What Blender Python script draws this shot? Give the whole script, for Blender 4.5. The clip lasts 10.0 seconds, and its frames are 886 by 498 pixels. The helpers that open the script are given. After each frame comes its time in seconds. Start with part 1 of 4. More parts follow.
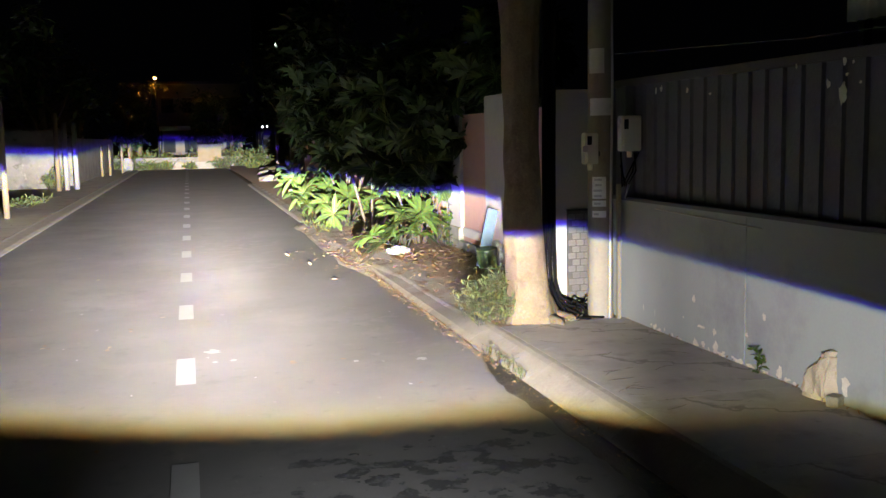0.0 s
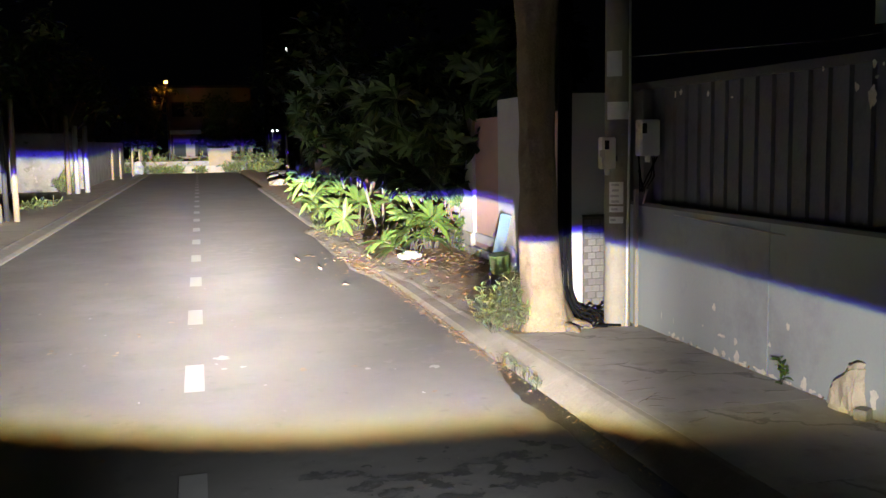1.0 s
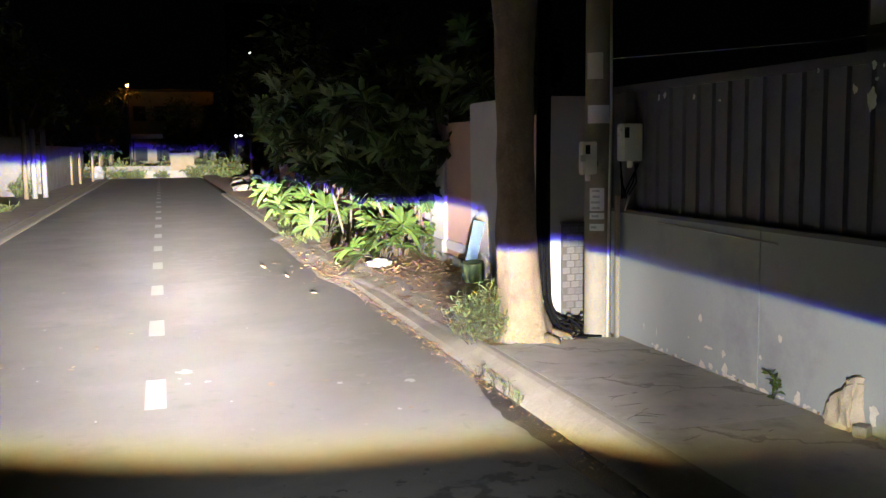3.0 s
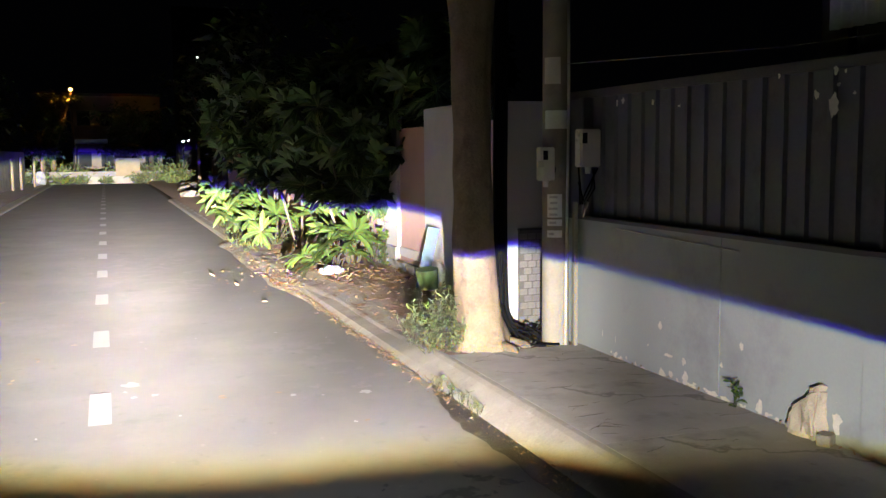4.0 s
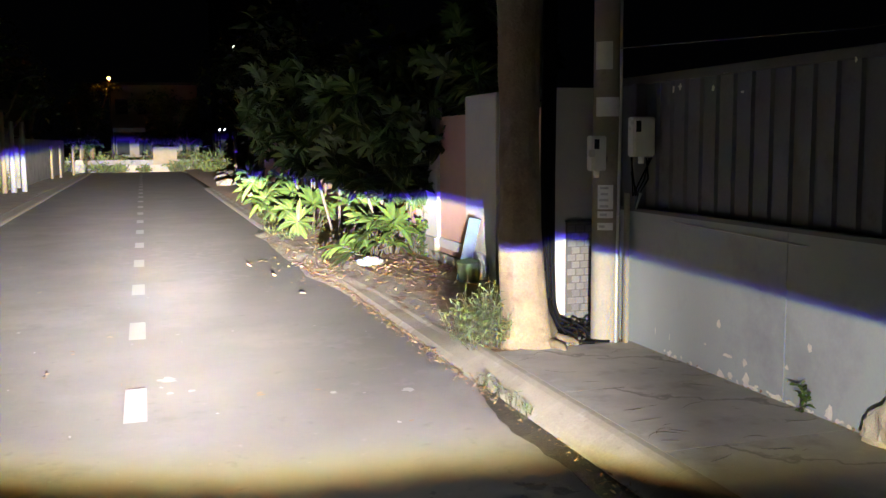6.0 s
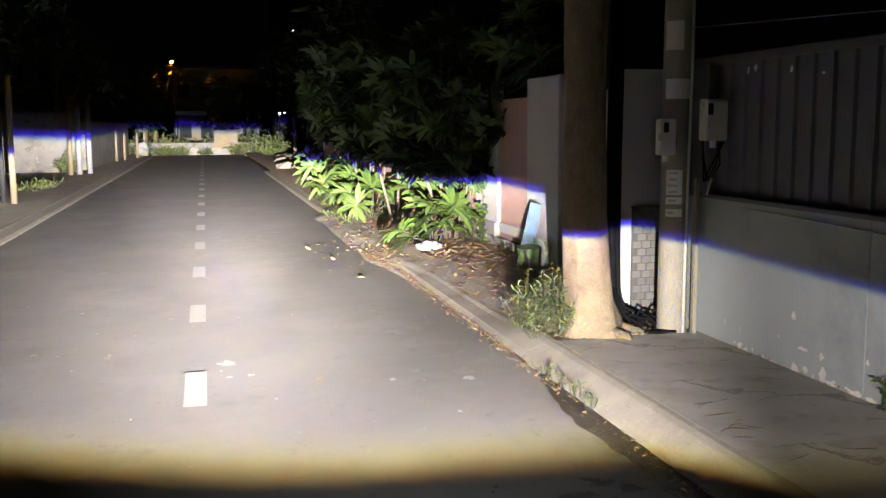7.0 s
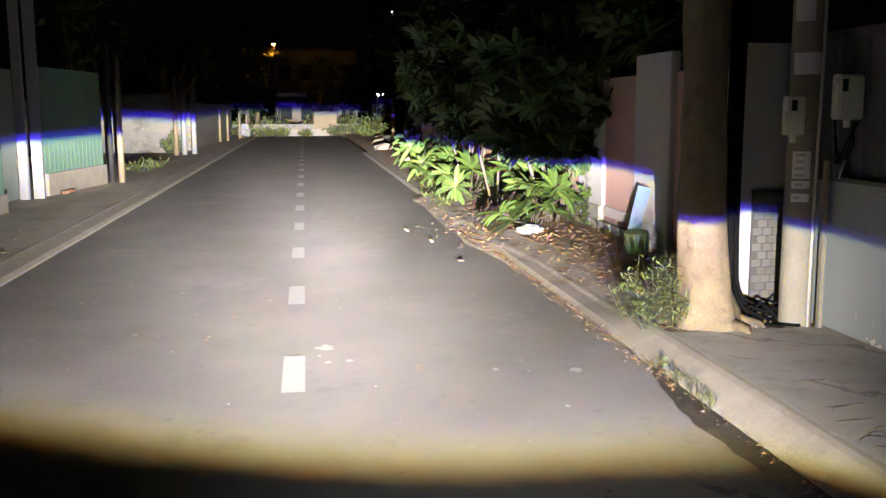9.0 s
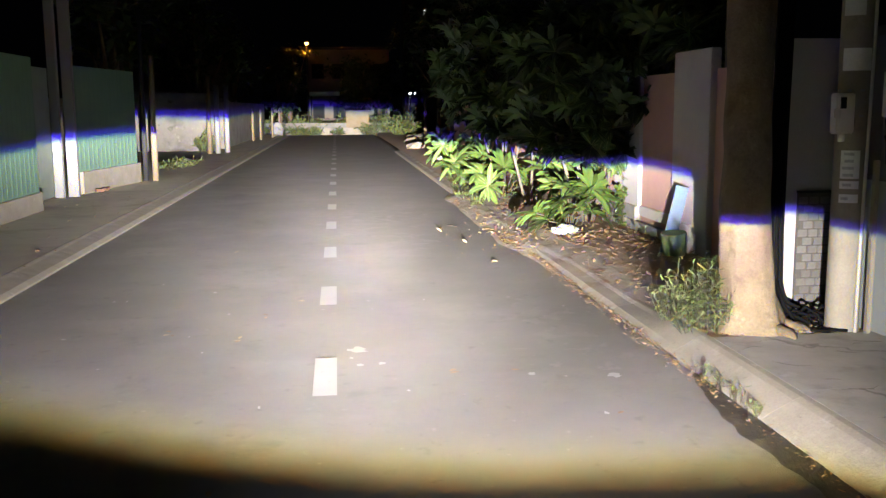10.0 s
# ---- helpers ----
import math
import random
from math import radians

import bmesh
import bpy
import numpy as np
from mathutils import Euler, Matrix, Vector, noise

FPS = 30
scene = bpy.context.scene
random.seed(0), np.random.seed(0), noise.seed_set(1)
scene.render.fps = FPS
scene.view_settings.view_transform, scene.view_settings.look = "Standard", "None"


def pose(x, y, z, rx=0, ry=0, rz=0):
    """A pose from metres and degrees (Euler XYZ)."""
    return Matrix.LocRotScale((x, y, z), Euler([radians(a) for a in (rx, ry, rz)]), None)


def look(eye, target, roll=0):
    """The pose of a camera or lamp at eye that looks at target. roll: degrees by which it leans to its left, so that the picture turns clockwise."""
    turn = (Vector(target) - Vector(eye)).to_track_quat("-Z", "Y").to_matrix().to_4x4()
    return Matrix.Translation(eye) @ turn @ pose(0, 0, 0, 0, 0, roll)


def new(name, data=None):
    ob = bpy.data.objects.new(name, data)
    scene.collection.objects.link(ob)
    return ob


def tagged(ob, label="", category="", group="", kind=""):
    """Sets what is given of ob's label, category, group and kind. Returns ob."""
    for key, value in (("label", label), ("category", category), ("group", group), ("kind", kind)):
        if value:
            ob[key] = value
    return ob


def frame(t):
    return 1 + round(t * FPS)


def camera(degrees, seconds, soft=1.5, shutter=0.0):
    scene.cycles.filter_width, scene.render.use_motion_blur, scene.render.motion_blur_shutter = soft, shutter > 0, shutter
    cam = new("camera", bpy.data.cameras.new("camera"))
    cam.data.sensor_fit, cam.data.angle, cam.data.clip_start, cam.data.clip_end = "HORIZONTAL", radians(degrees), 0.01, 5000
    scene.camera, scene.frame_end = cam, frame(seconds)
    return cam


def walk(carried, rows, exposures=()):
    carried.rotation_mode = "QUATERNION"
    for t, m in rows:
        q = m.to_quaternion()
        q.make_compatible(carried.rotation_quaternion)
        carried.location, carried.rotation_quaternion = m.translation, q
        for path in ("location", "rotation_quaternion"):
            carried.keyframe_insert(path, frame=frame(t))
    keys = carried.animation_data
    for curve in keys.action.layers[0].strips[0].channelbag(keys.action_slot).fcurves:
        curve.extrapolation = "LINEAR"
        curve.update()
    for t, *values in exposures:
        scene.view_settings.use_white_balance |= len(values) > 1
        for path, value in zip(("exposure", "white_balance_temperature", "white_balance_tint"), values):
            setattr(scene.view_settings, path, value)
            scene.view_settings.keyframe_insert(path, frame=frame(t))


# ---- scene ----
# Night street lit by one hand-set projector headlamp. y runs along the road, x to the right, z up.
cam = camera(50.43, 10.0)
PATH = [
    (0.0, pose(0.082, -0.656, 1.671, 90 - 6.84, 0, -14.97) @ pose(0, 0, 0, 0, 0, -1.27)),
    (0.5, pose(0.085, -0.584, 1.667, 90 - 6.72, 0, -14.69) @ pose(0, 0, 0, 0, 0, -1.18)),
    (1.0, pose(0.083, -0.510, 1.661, 90 - 6.53, 0, -14.42) @ pose(0, 0, 0, 0, 0, -1.04)),
    (1.5, pose(0.080, -0.434, 1.656, 90 - 6.38, 0, -14.44) @ pose(0, 0, 0, 0, 0, -0.96)),
    (2.0, pose(0.083, -0.358, 1.653, 90 - 6.33, 0, -14.59) @ pose(0, 0, 0, 0, 0, -0.89)),
    (3.5, pose(0.080, -0.119, 1.641, 90 - 6.04, 0, -18.20) @ pose(0, 0, 0, 0, 0, -0.71)),
    (4.0, pose(0.082, -0.044, 1.639, 90 - 5.86, 0, -19.66) @ pose(0, 0, 0, 0, 0, -0.61)),
    (4.5, pose(0.084, 0.028, 1.638, 90 - 5.87, 0, -20.18) @ pose(0, 0, 0, 0, 0, -0.52)),
    (5.0, pose(0.088, 0.099, 1.638, 90 - 6.01, 0, -19.95) @ pose(0, 0, 0, 0, 0, -0.54)),
    (5.5, pose(0.091, 0.169, 1.637, 90 - 6.18, 0, -19.05) @ pose(0, 0, 0, 0, 0, -0.55)),
    (7.0, pose(0.095, 0.385, 1.628, 90 - 7.43, 0, -14.12) @ pose(0, 0, 0, 0, 0, -0.36)),
    (7.5, pose(0.093, 0.456, 1.621, 90 - 7.89, 0, -12.54) @ pose(0, 0, 0, 0, 0, -0.33)),
    (8.0, pose(0.093, 0.528, 1.615, 90 - 8.19, 0, -10.83) @ pose(0, 0, 0, 0, 0, -0.35)),
    (8.5, pose(0.090, 0.600, 1.610, 90 - 8.37, 0, -9.55) @ pose(0, 0, 0, 0, 0, -0.31)),
    (9.0, pose(0.090, 0.670, 1.604, 90 - 8.48, 0, -8.28) @ pose(0, 0, 0, 0, 0, -0.38)),
    (9.5, pose(0.093, 0.737, 1.601, 90 - 8.54, 0, -7.28) @ pose(0, 0, 0, 0, 0, -0.41)),
    (10.0, pose(0.086, 0.808, 1.596, 90 - 8.53, 0, -6.36) @ pose(0, 0, 0, 0, 0, -0.40)),
]
walk(cam, PATH, [(0, -0.33), (2, -0.28), (4.5, -0.18), (5.5, -0.2), (7, -0.4), (10, -0.5)])

# ---- night sky and lamps ----
world = bpy.data.worlds.new("night")
scene.world = world
world.use_nodes = True
world.node_tree.nodes["Background"].inputs["Color"].default_value = (0.55, 0.6, 0.8, 1)
world.node_tree.nodes["Background"].inputs["Strength"].default_value = 0.0008

LAMP = Vector((0.35, 0.0, 0.75))


def lamp(name, kind, place, energy, colour, radius, target=None, angle=180, blend=0.5):
    d = bpy.data.lights.new(name, kind)
    d.energy, d.color, d.shadow_soft_size = energy, colour, radius
    ob = new(name, d)
    ob.location = place
    if kind == "SPOT":
        d.spot_size, d.spot_blend = radians(angle), blend
        ob.matrix_world = look(place, target)
    return ob


def toward(az, el):
    a, e = radians(az), radians(el)
    return Vector((math.sin(a) * math.cos(e), math.cos(a) * math.cos(e), math.sin(e))) * 10


# the lens splits the beam: its blue leaves a little lower, its red a little higher
SPLIT = (("red", 0.0008, (0.44, 0.13, 0.0)), ("white", 0.0001, (0.57, 0.82, 0.4)), ("blue", -0.0015, (0.03, 0.01, 0.55)))
LAYERS = (("body", 26500, -1.0, -3.5, 62), ("core_near_side", 255000, 1.0, 17.0, 52), ("core_far_side", 225000, -3.0, 17.0, 52), ("side", 1700, 27.0, -3.5, 60), ("hot_spot", 400000, 0.0, 3.5, 18))
for layer, watts, az, el, cone in LAYERS:
    for name, dz, colour in SPLIT:
        eye = LAMP + Vector((0, 0, dz))
        lamp("headlamp_%s_%s" % (layer, name), "SPOT", eye, watts, colour, 0.0009, eye + toward(az, el), cone, 1.0)
# stray light from the face of the lens
lamp("headlamp_stray", "SPOT", LAMP + toward(6, 0) * 0.03, 7.5, (1.0, 0.95, 0.92), 0.03, LAMP + toward(14, 4), 150, 1.0)
lamp("headlamp_spill", "SPOT", LAMP + toward(8, -2) * 0.03, 1200, (0.88, 0.92, 1.0), 0.03, LAMP + toward(7, -26), 54, 1.0)
lamp("street_light_glow", "POINT", (-1.78, 66.0, 5.75), 290, (1.0, 0.26, 0.035), 0.12)
lamp("far_white_light_glow", "POINT", (4.73, 60.0, 2.43), 12, (0.85, 0.9, 1.0), 0.1)


# ---- materials ----
def mat(name, colour, rough=0.8, metal=0.0, spots=(), bump=0.15, scale=6.0, grain=90.0, spread=0.25, emit=None, island=0.0, spec=0.3, cracks=0.0):
    """Base colour with variation at two scales; spots: (colour, noise scale, threshold, softness) layers of stains or wear."""
    m = bpy.data.materials.new(name)
    m.use_nodes = True
    nt = m.node_tree
    n, l = nt.nodes, nt.links
    b = n["Principled BSDF"]
    b.inputs["Roughness"].default_value, b.inputs["Metallic"].default_value = rough, metal
    b.inputs["Specular IOR Level"].default_value = spec
    tc = n.new("ShaderNodeTexCoord")
    def tex(s, detail=4.0, w=0.6):
        t = n.new("ShaderNodeTexNoise")
        t.inputs["Scale"].default_value, t.inputs["Detail"].default_value, t.inputs["Roughness"].default_value = s, detail, w
        l.new(tc.outputs["Object"], t.inputs["Vector"])
        return t.outputs["Fac"]
    def mix(a, c, fac, mode="MIX"):
        x = n.new("ShaderNodeMix")
        x.data_type, x.blend_type = "RGBA", mode
        for sock, val in ((x.inputs["Factor"], fac), (x.inputs["A"], a), (x.inputs["B"], c)):
            if isinstance(val, bpy.types.NodeSocket):
                l.new(val, sock)
            elif isinstance(val, float):
                sock.default_value = val
            else:
                sock.default_value = (*val, 1)
        return x.outputs["Result"]
    def ramp(v, lo, hi, a=0.0, c=1.0):
        r = n.new("ShaderNodeMapRange")
        r.inputs["From Min"].default_value, r.inputs["From Max"].default_value = lo, hi
        r.inputs["To Min"].default_value, r.inputs["To Max"].default_value = a, c
        l.new(v, r.inputs["Value"])
        return r.outputs["Result"]
    dark, light = [c * (1 - spread) for c in colour], [min(1, c * (1 + spread)) for c in colour]
    col = mix(dark, light, ramp(tex(scale), 0.3, 0.7))
    g = tex(grain, 3.0)
    col = mix(col, mix(dark, light, ramp(g, 0.3, 0.7)), 0.4)
    for sc, s, thr, soft in spots:
        col = mix(col, sc, ramp(tex(s, 5.0, 0.65), thr, thr + soft))
    if cracks:
        w = n.new("ShaderNodeTexNoise")
        w.inputs["Scale"].default_value, w.inputs["Detail"].default_value = 4.0, 8.0
        l.new(tc.outputs["Object"], w.inputs["Vector"])
        wv = mix(tc.outputs["Object"], w.outputs["Color"], 0.25)
        v = n.new("ShaderNodeTexVoronoi")
        v.feature = "DISTANCE_TO_EDGE"
        v.inputs["Scale"].default_value = cracks
        l.new(wv, v.inputs["Vector"])
        col = mix([c * 0.6 for c in colour], col, ramp(v.outputs["Distance"], 0.001, 0.005))
    if island:
        oi = n.new("ShaderNodeObjectInfo")
        gi = n.new("ShaderNodeNewGeometry")
        add = n.new("ShaderNodeMath")
        add.operation = "ADD"
        l.new(oi.outputs["Random"], add.inputs[0])
        l.new(gi.outputs["Random Per Island"], add.inputs[1])
        hsv = n.new("ShaderNodeHueSaturation")
        l.new(ramp(add.outputs[0], 0.0, 2.0, 1 - island, 1 + island), hsv.inputs["Value"])
        l.new(col, hsv.inputs["Color"])
        col = hsv.outputs["Color"]
    l.new(col, b.inputs["Base Color"])
    if bump:
        bp = n.new("ShaderNodeBump")
        bp.inputs["Strength"].default_value, bp.inputs["Distance"].default_value = bump, 0.02
        l.new(g, bp.inputs["Height"])
        l.new(bp.outputs["Normal"], b.inputs["Normal"])
    if emit:
        b.inputs["Emission Color"].default_value, b.inputs["Emission Strength"].default_value = (*emit[0], 1), emit[1]
    return m


ASPHALT = mat("asphalt", (0.204, 0.194, 0.179), 0.9, spots=[((0.255, 0.242, 0.223), 0.7, 0.52, 0.25), ((0.163, 0.154, 0.142), 1.3, 0.6, 0.12), ((0.168, 0.159, 0.147), 7, 0.6, 0.1), ((0.265, 0.254, 0.237), 16, 0.64, 0.08), ((0.112, 0.106, 0.098), 38, 0.68, 0.05)], bump=0.3, scale=1.2, grain=160, spread=0.12)
PAINT = mat("road_paint", (0.385, 0.377, 0.355), 0.7, spots=[((0.25, 0.24, 0.23), 14, 0.62, 0.1)], scale=5, grain=80, spread=0.08)
CONCRETE = mat("kerb_concrete", (0.265, 0.242, 0.204), 0.9, spots=[((0.21, 0.185, 0.15), 3, 0.52, 0.2), ((0.36, 0.34, 0.3), 6, 0.6, 0.15), ((0.16, 0.14, 0.11), 14, 0.64, 0.1)], scale=4, grain=70, spread=0.2, island=0.1)
SLAB = mat("pavement_concrete", (0.4, 0.38, 0.34), 0.92, spots=[((0.25, 0.235, 0.205), 2.2, 0.55, 0.2), ((0.46, 0.44, 0.4), 5, 0.6, 0.15), ((0.2, 0.185, 0.16), 7, 0.66, 0.1)], scale=3, grain=110, spread=0.18, island=0.06, cracks=0.45)
EARTH = mat("earth", (0.15, 0.118, 0.085), 0.95, spots=[((0.2, 0.15, 0.1), 4, 0.52, 0.1)], scale=6, grain=60, spread=0.3, bump=0.5)
WALLPAINT = mat("grey_blue_wall_paint", (0.33, 0.365, 0.365), 0.7, spots=[((0.24, 0.26, 0.27), 1.5, 0.55, 0.2), ((0.5, 0.47, 0.4), 9, 0.72, 0.02)], scale=1.5, grain=50, spread=0.06, bump=0.04)
SHEET = mat("dark_painted_sheet", (0.112, 0.112, 0.126), 0.6, spots=[((0.07, 0.066, 0.068), 3, 0.55, 0.2)], scale=2, grain=40, spread=0.15)
COPING = mat("sooty_coping", (0.09, 0.085, 0.085), 0.8, spots=[((0.2, 0.19, 0.18), 8, 0.66, 0.05)], scale=3, grain=40, spread=0.2)
FLAKE = mat("bare_plaster", (0.66, 0.63, 0.55), 0.95, scale=12, grain=80, spread=0.2)
BARK = mat("pale_bark", (0.155, 0.12, 0.078), 0.9, spots=[((0.1, 0.076, 0.05), 5, 0.55, 0.15), ((0.2, 0.16, 0.105), 11, 0.6, 0.1)], scale=7, grain=45, spread=0.25, bump=0.5)
WHITEWALL = mat("whitewashed_wall", (0.43, 0.415, 0.415), 0.85, spots=[((0.35, 0.33, 0.32), 3, 0.62, 0.15)], scale=3, grain=60, spread=0.1)
DULLWALL = mat("stained_plaster", (0.19, 0.18, 0.165), 0.9, spots=[((0.13, 0.12, 0.105), 1.5, 0.5, 0.2), ((0.3, 0.285, 0.25), 4, 0.58, 0.15), ((0.08, 0.085, 0.05), 2.3, 0.6, 0.1)], scale=2, grain=40, spread=0.2)
PINKWALL = mat("pink_wall_paint", (0.4, 0.255, 0.225), 0.85, spots=[((0.36, 0.26, 0.23), 3, 0.58, 0.15)], scale=3, grain=60, spread=0.1)
BLOCK = mat("grey_block", (0.24, 0.23, 0.21), 0.95, scale=9, grain=70, spread=0.25, island=0.2)
POLE = mat("pole_concrete", (0.27, 0.245, 0.2), 0.9, spots=[((0.2, 0.18, 0.15), 4, 0.58, 0.12)], scale=5, grain=70, spread=0.15)
BLACK = mat("black_rubber", (0.007, 0.007, 0.008), 0.8, scale=8, grain=50, spec=0.04)
SOOT = mat("matt_lamp_black", (0.0006, 0.0006, 0.0006), 1.0, scale=8, grain=50, spec=0.0, bump=0.0)
BOXGREY = mat("meter_box_plastic", (0.62, 0.6, 0.55), 0.5, spots=[((0.25, 0.24, 0.21), 8, 0.6, 0.1)], scale=6, grain=60, spread=0.1, bump=0.03)
GREEN = mat("green_sheet_paint", (0.13, 0.225, 0.175), 0.6, spots=[((0.09, 0.16, 0.125), 2, 0.58, 0.2)], scale=3, grain=50, spread=0.1)
DARK = mat("dark_steel", (0.03, 0.03, 0.032), 0.6, scale=5, grain=40)
LEAF = mat("glossy_leaf", (0.05, 0.082, 0.019), 0.38, scale=10, grain=60, spread=0.3, island=0.7, bump=0.05)


LITTER = mat("dry_leaf", (0.29, 0.195, 0.115), 0.85, scale=12, grain=60, spread=0.35, island=0.55, bump=0.05)
STRAW = mat("pale_straw_leaf", (0.4, 0.33, 0.21), 0.85, scale=12, grain=60, spread=0.2, bump=0.05)
TWIG = mat("dry_twig", (0.075, 0.06, 0.045), 0.9, scale=10, grain=60)
RIB = mat("leaf_midrib", (0.17, 0.2, 0.09), 0.5, scale=10, grain=60, spread=0.1, bump=0.0)
WEED = mat("weed_leaf", (0.115, 0.14, 0.055), 0.6, scale=10, grain=60, spread=0.25, island=0.5, bump=0.0)
FOLIAGE = mat("dark_foliage", (0.045, 0.075, 0.025), 0.55, scale=8, grain=50, spread=0.3, island=0.4, bump=0.0)
HEDGE = mat("pale_hedge_leaf", (0.1, 0.125, 0.04), 0.6, scale=8, grain=50, spread=0.3, island=0.5, bump=0.0)
BARKDARK = mat("grey_limb_bark", (0.09, 0.078, 0.06), 0.9, scale=10, grain=60, spread=0.3)
STEM = mat("grey_stem", (0.04, 0.036, 0.025), 0.8, scale=10, grain=60, spread=0.2)
BRICK = mat("grey_brick", (0.125, 0.12, 0.113), 0.92, spots=[((0.24, 0.225, 0.2), 9, 0.62, 0.1)], scale=14, grain=80, spread=0.25, island=0.3)
MORTAR = mat("mortar", (0.085, 0.08, 0.074), 0.95, scale=14, grain=80, spread=0.15)
PAPER = mat("paper", (0.74, 0.74, 0.74), 0.8, scale=20, grain=80, spread=0.1, bump=0.02)
INK = mat("printing_ink", (0.46, 0.46, 0.48), 0.8, scale=20, grain=80, bump=0.0)
PVC = mat("white_pipe_plastic", (0.5, 0.49, 0.46), 0.4, scale=8, grain=60, spread=0.08, bump=0.02)
BLUEWOOD = mat("blue_painted_board", (0.065, 0.12, 0.165), 0.6, spots=[((0.085, 0.14, 0.18), 5, 0.6, 0.12)], scale=5, grain=60, spread=0.15)
SACK = mat("pale_sack", (0.5, 0.44, 0.33), 0.9, spots=[((0.35, 0.29, 0.2), 7, 0.55, 0.15)], scale=8, grain=80, spread=0.15, bump=0.4)
PLASTICBAG = mat("white_plastic_bag", (0.23, 0.23, 0.23), 0.35, scale=8, grain=60, spread=0.08, bump=0.1)
STONE = mat("rubble_stone", (0.24, 0.21, 0.165), 0.95, scale=9, grain=60, spread=0.3, island=0.25, bump=0.4)
DUSTY = mat("dusty_pavement", (0.5, 0.45, 0.375), 0.95, spots=[((0.36, 0.315, 0.25), 1.2, 0.52, 0.2), ((0.52, 0.48, 0.41), 4, 0.6, 0.12)], scale=3, grain=70, spread=0.15)
VERGE = mat("trodden_earth", (0.4, 0.285, 0.21), 0.95, spots=[((0.42, 0.345, 0.275), 3, 0.52, 0.12), ((0.22, 0.155, 0.11), 5, 0.58, 0.1)], scale=5, grain=60, spread=0.25, bump=0.5)
SILTED = mat("silted_concrete", (0.36, 0.32, 0.265), 0.93, spots=[((0.19, 0.14, 0.105), 2.5, 0.52, 0.12), ((0.44, 0.41, 0.355), 5, 0.56, 0.12), ((0.22, 0.13, 0.09), 3.5, 0.62, 0.06)], scale=4, grain=80, spread=0.2, bump=0.35)
DUST = mat("dusty_asphalt", (0.235, 0.224, 0.207), 0.92, spots=[((0.2, 0.19, 0.175), 9, 0.5, 0.15)], scale=3, grain=120, spread=0.12, bump=0.3)
STAIN = mat("damp_asphalt", (0.1, 0.096, 0.092), 0.7, spots=[((0.17, 0.165, 0.16), 9, 0.5, 0.12)], scale=5, grain=120, spread=0.2, bump=0.3)
WET = mat("wet_gutter_silt", (0.05, 0.043, 0.036), 0.5, spots=[((0.09, 0.075, 0.06), 6, 0.55, 0.12)], scale=5, grain=70, spread=0.3, bump=0.4)
STEELWHITE = mat("white_enamelled_steel", (0.24, 0.24, 0.25), 0.35, scale=4, grain=40, spread=0.06, bump=0.02)
GREYSHEET = mat("grey_green_sheet", (0.2, 0.24, 0.22), 0.6, scale=4, grain=40, spread=0.12)
CREAM = mat("cream_post_paint", (0.2, 0.16, 0.105), 0.8, scale=5, grain=50, spread=0.15)
BULB = mat("sodium_bulb", (1.0, 0.7, 0.4), 0.5, emit=((1.0, 0.42, 0.11), 30.0), bump=0.0)
WHITEBULB = mat("white_bulb", (0.9, 0.9, 1.0), 0.5, emit=((0.85, 0.9, 1.0), 40.0), bump=0.0)
LITWINDOW = mat("lit_window", (0.9, 0.9, 0.8), 0.5, emit=((0.95, 1.0, 0.9), 4.0), bump=0.0)
NIGHTWALL = mat("plastered_facade", (0.2, 0.17, 0.14), 0.9, scale=2, grain=30, spread=0.15)
GLASS = mat("dark_pane", (0.02, 0.022, 0.025), 0.6, scale=3, grain=30, spec=0.05, bump=0.0)
AWNING = mat("corrugated_sheet", (0.6, 0.6, 0.59), 0.6, scale=4, grain=40, spread=0.1)


# ---- building blocks ----
def part(name, bm, material, parent=None, label=""):
    me = bpy.data.meshes.new(name)
    bm.to_mesh(me)
    bm.free()
    me.materials.append(material)
    ob = new(name, me)
    if parent is not None:
        ob.parent = parent
    if label:
        tagged(ob, label)
    return ob


def empty(name, place=(0, 0, 0)):
    ob = new(name)
    ob.empty_display_size = 0.1
    ob.matrix_basis = Matrix.Translation(place)
    return ob


def box(lo, hi, bevel=0.0, bm=None):
    bm = bm or bmesh.new()
    lo, hi = Vector(lo), Vector(hi)
    got = bmesh.ops.create_cube(bm, size=1, matrix=Matrix.LocRotScale((lo + hi) / 2, None, hi - lo))
    if bevel:
        vs = set(got["verts"])
        bmesh.ops.bevel(bm, geom=[e for e in bm.edges if e.verts[0] in vs], offset=bevel, segments=2, affect="EDGES")
    return bm


def tube(points, radii, sides=8, bm=None, cap=True):
    bm = bm or bmesh.new()
    points = [Vector(p) for p in points]
    if isinstance(radii, (int, float)):
        radii = [radii] * len(points)
    rings = []
    for i, p in enumerate(points):
        d = (points[min(i + 1, len(points) - 1)] - points[max(i - 1, 0)]).normalized()
        side = d.cross(Vector((0, 1, 0.01)) if abs(d.y) < 0.9 else Vector((1, 0, 0))).normalized()
        up = side.cross(d)
        rings.append([bm.verts.new(p + (side * math.cos(a) + up * math.sin(a)) * radii[i]) for a in [2 * math.pi * k / sides for k in range(sides)]])
    for a, b in zip(rings, rings[1:]):
        for k in range(sides):
            f = bm.faces.new((a[k], a[(k + 1) % sides], b[(k + 1) % sides], b[k]))
            f.smooth = True
    if cap:
        bm.faces.new(rings[0][::-1])
        bm.faces.new(rings[-1])
    return bm


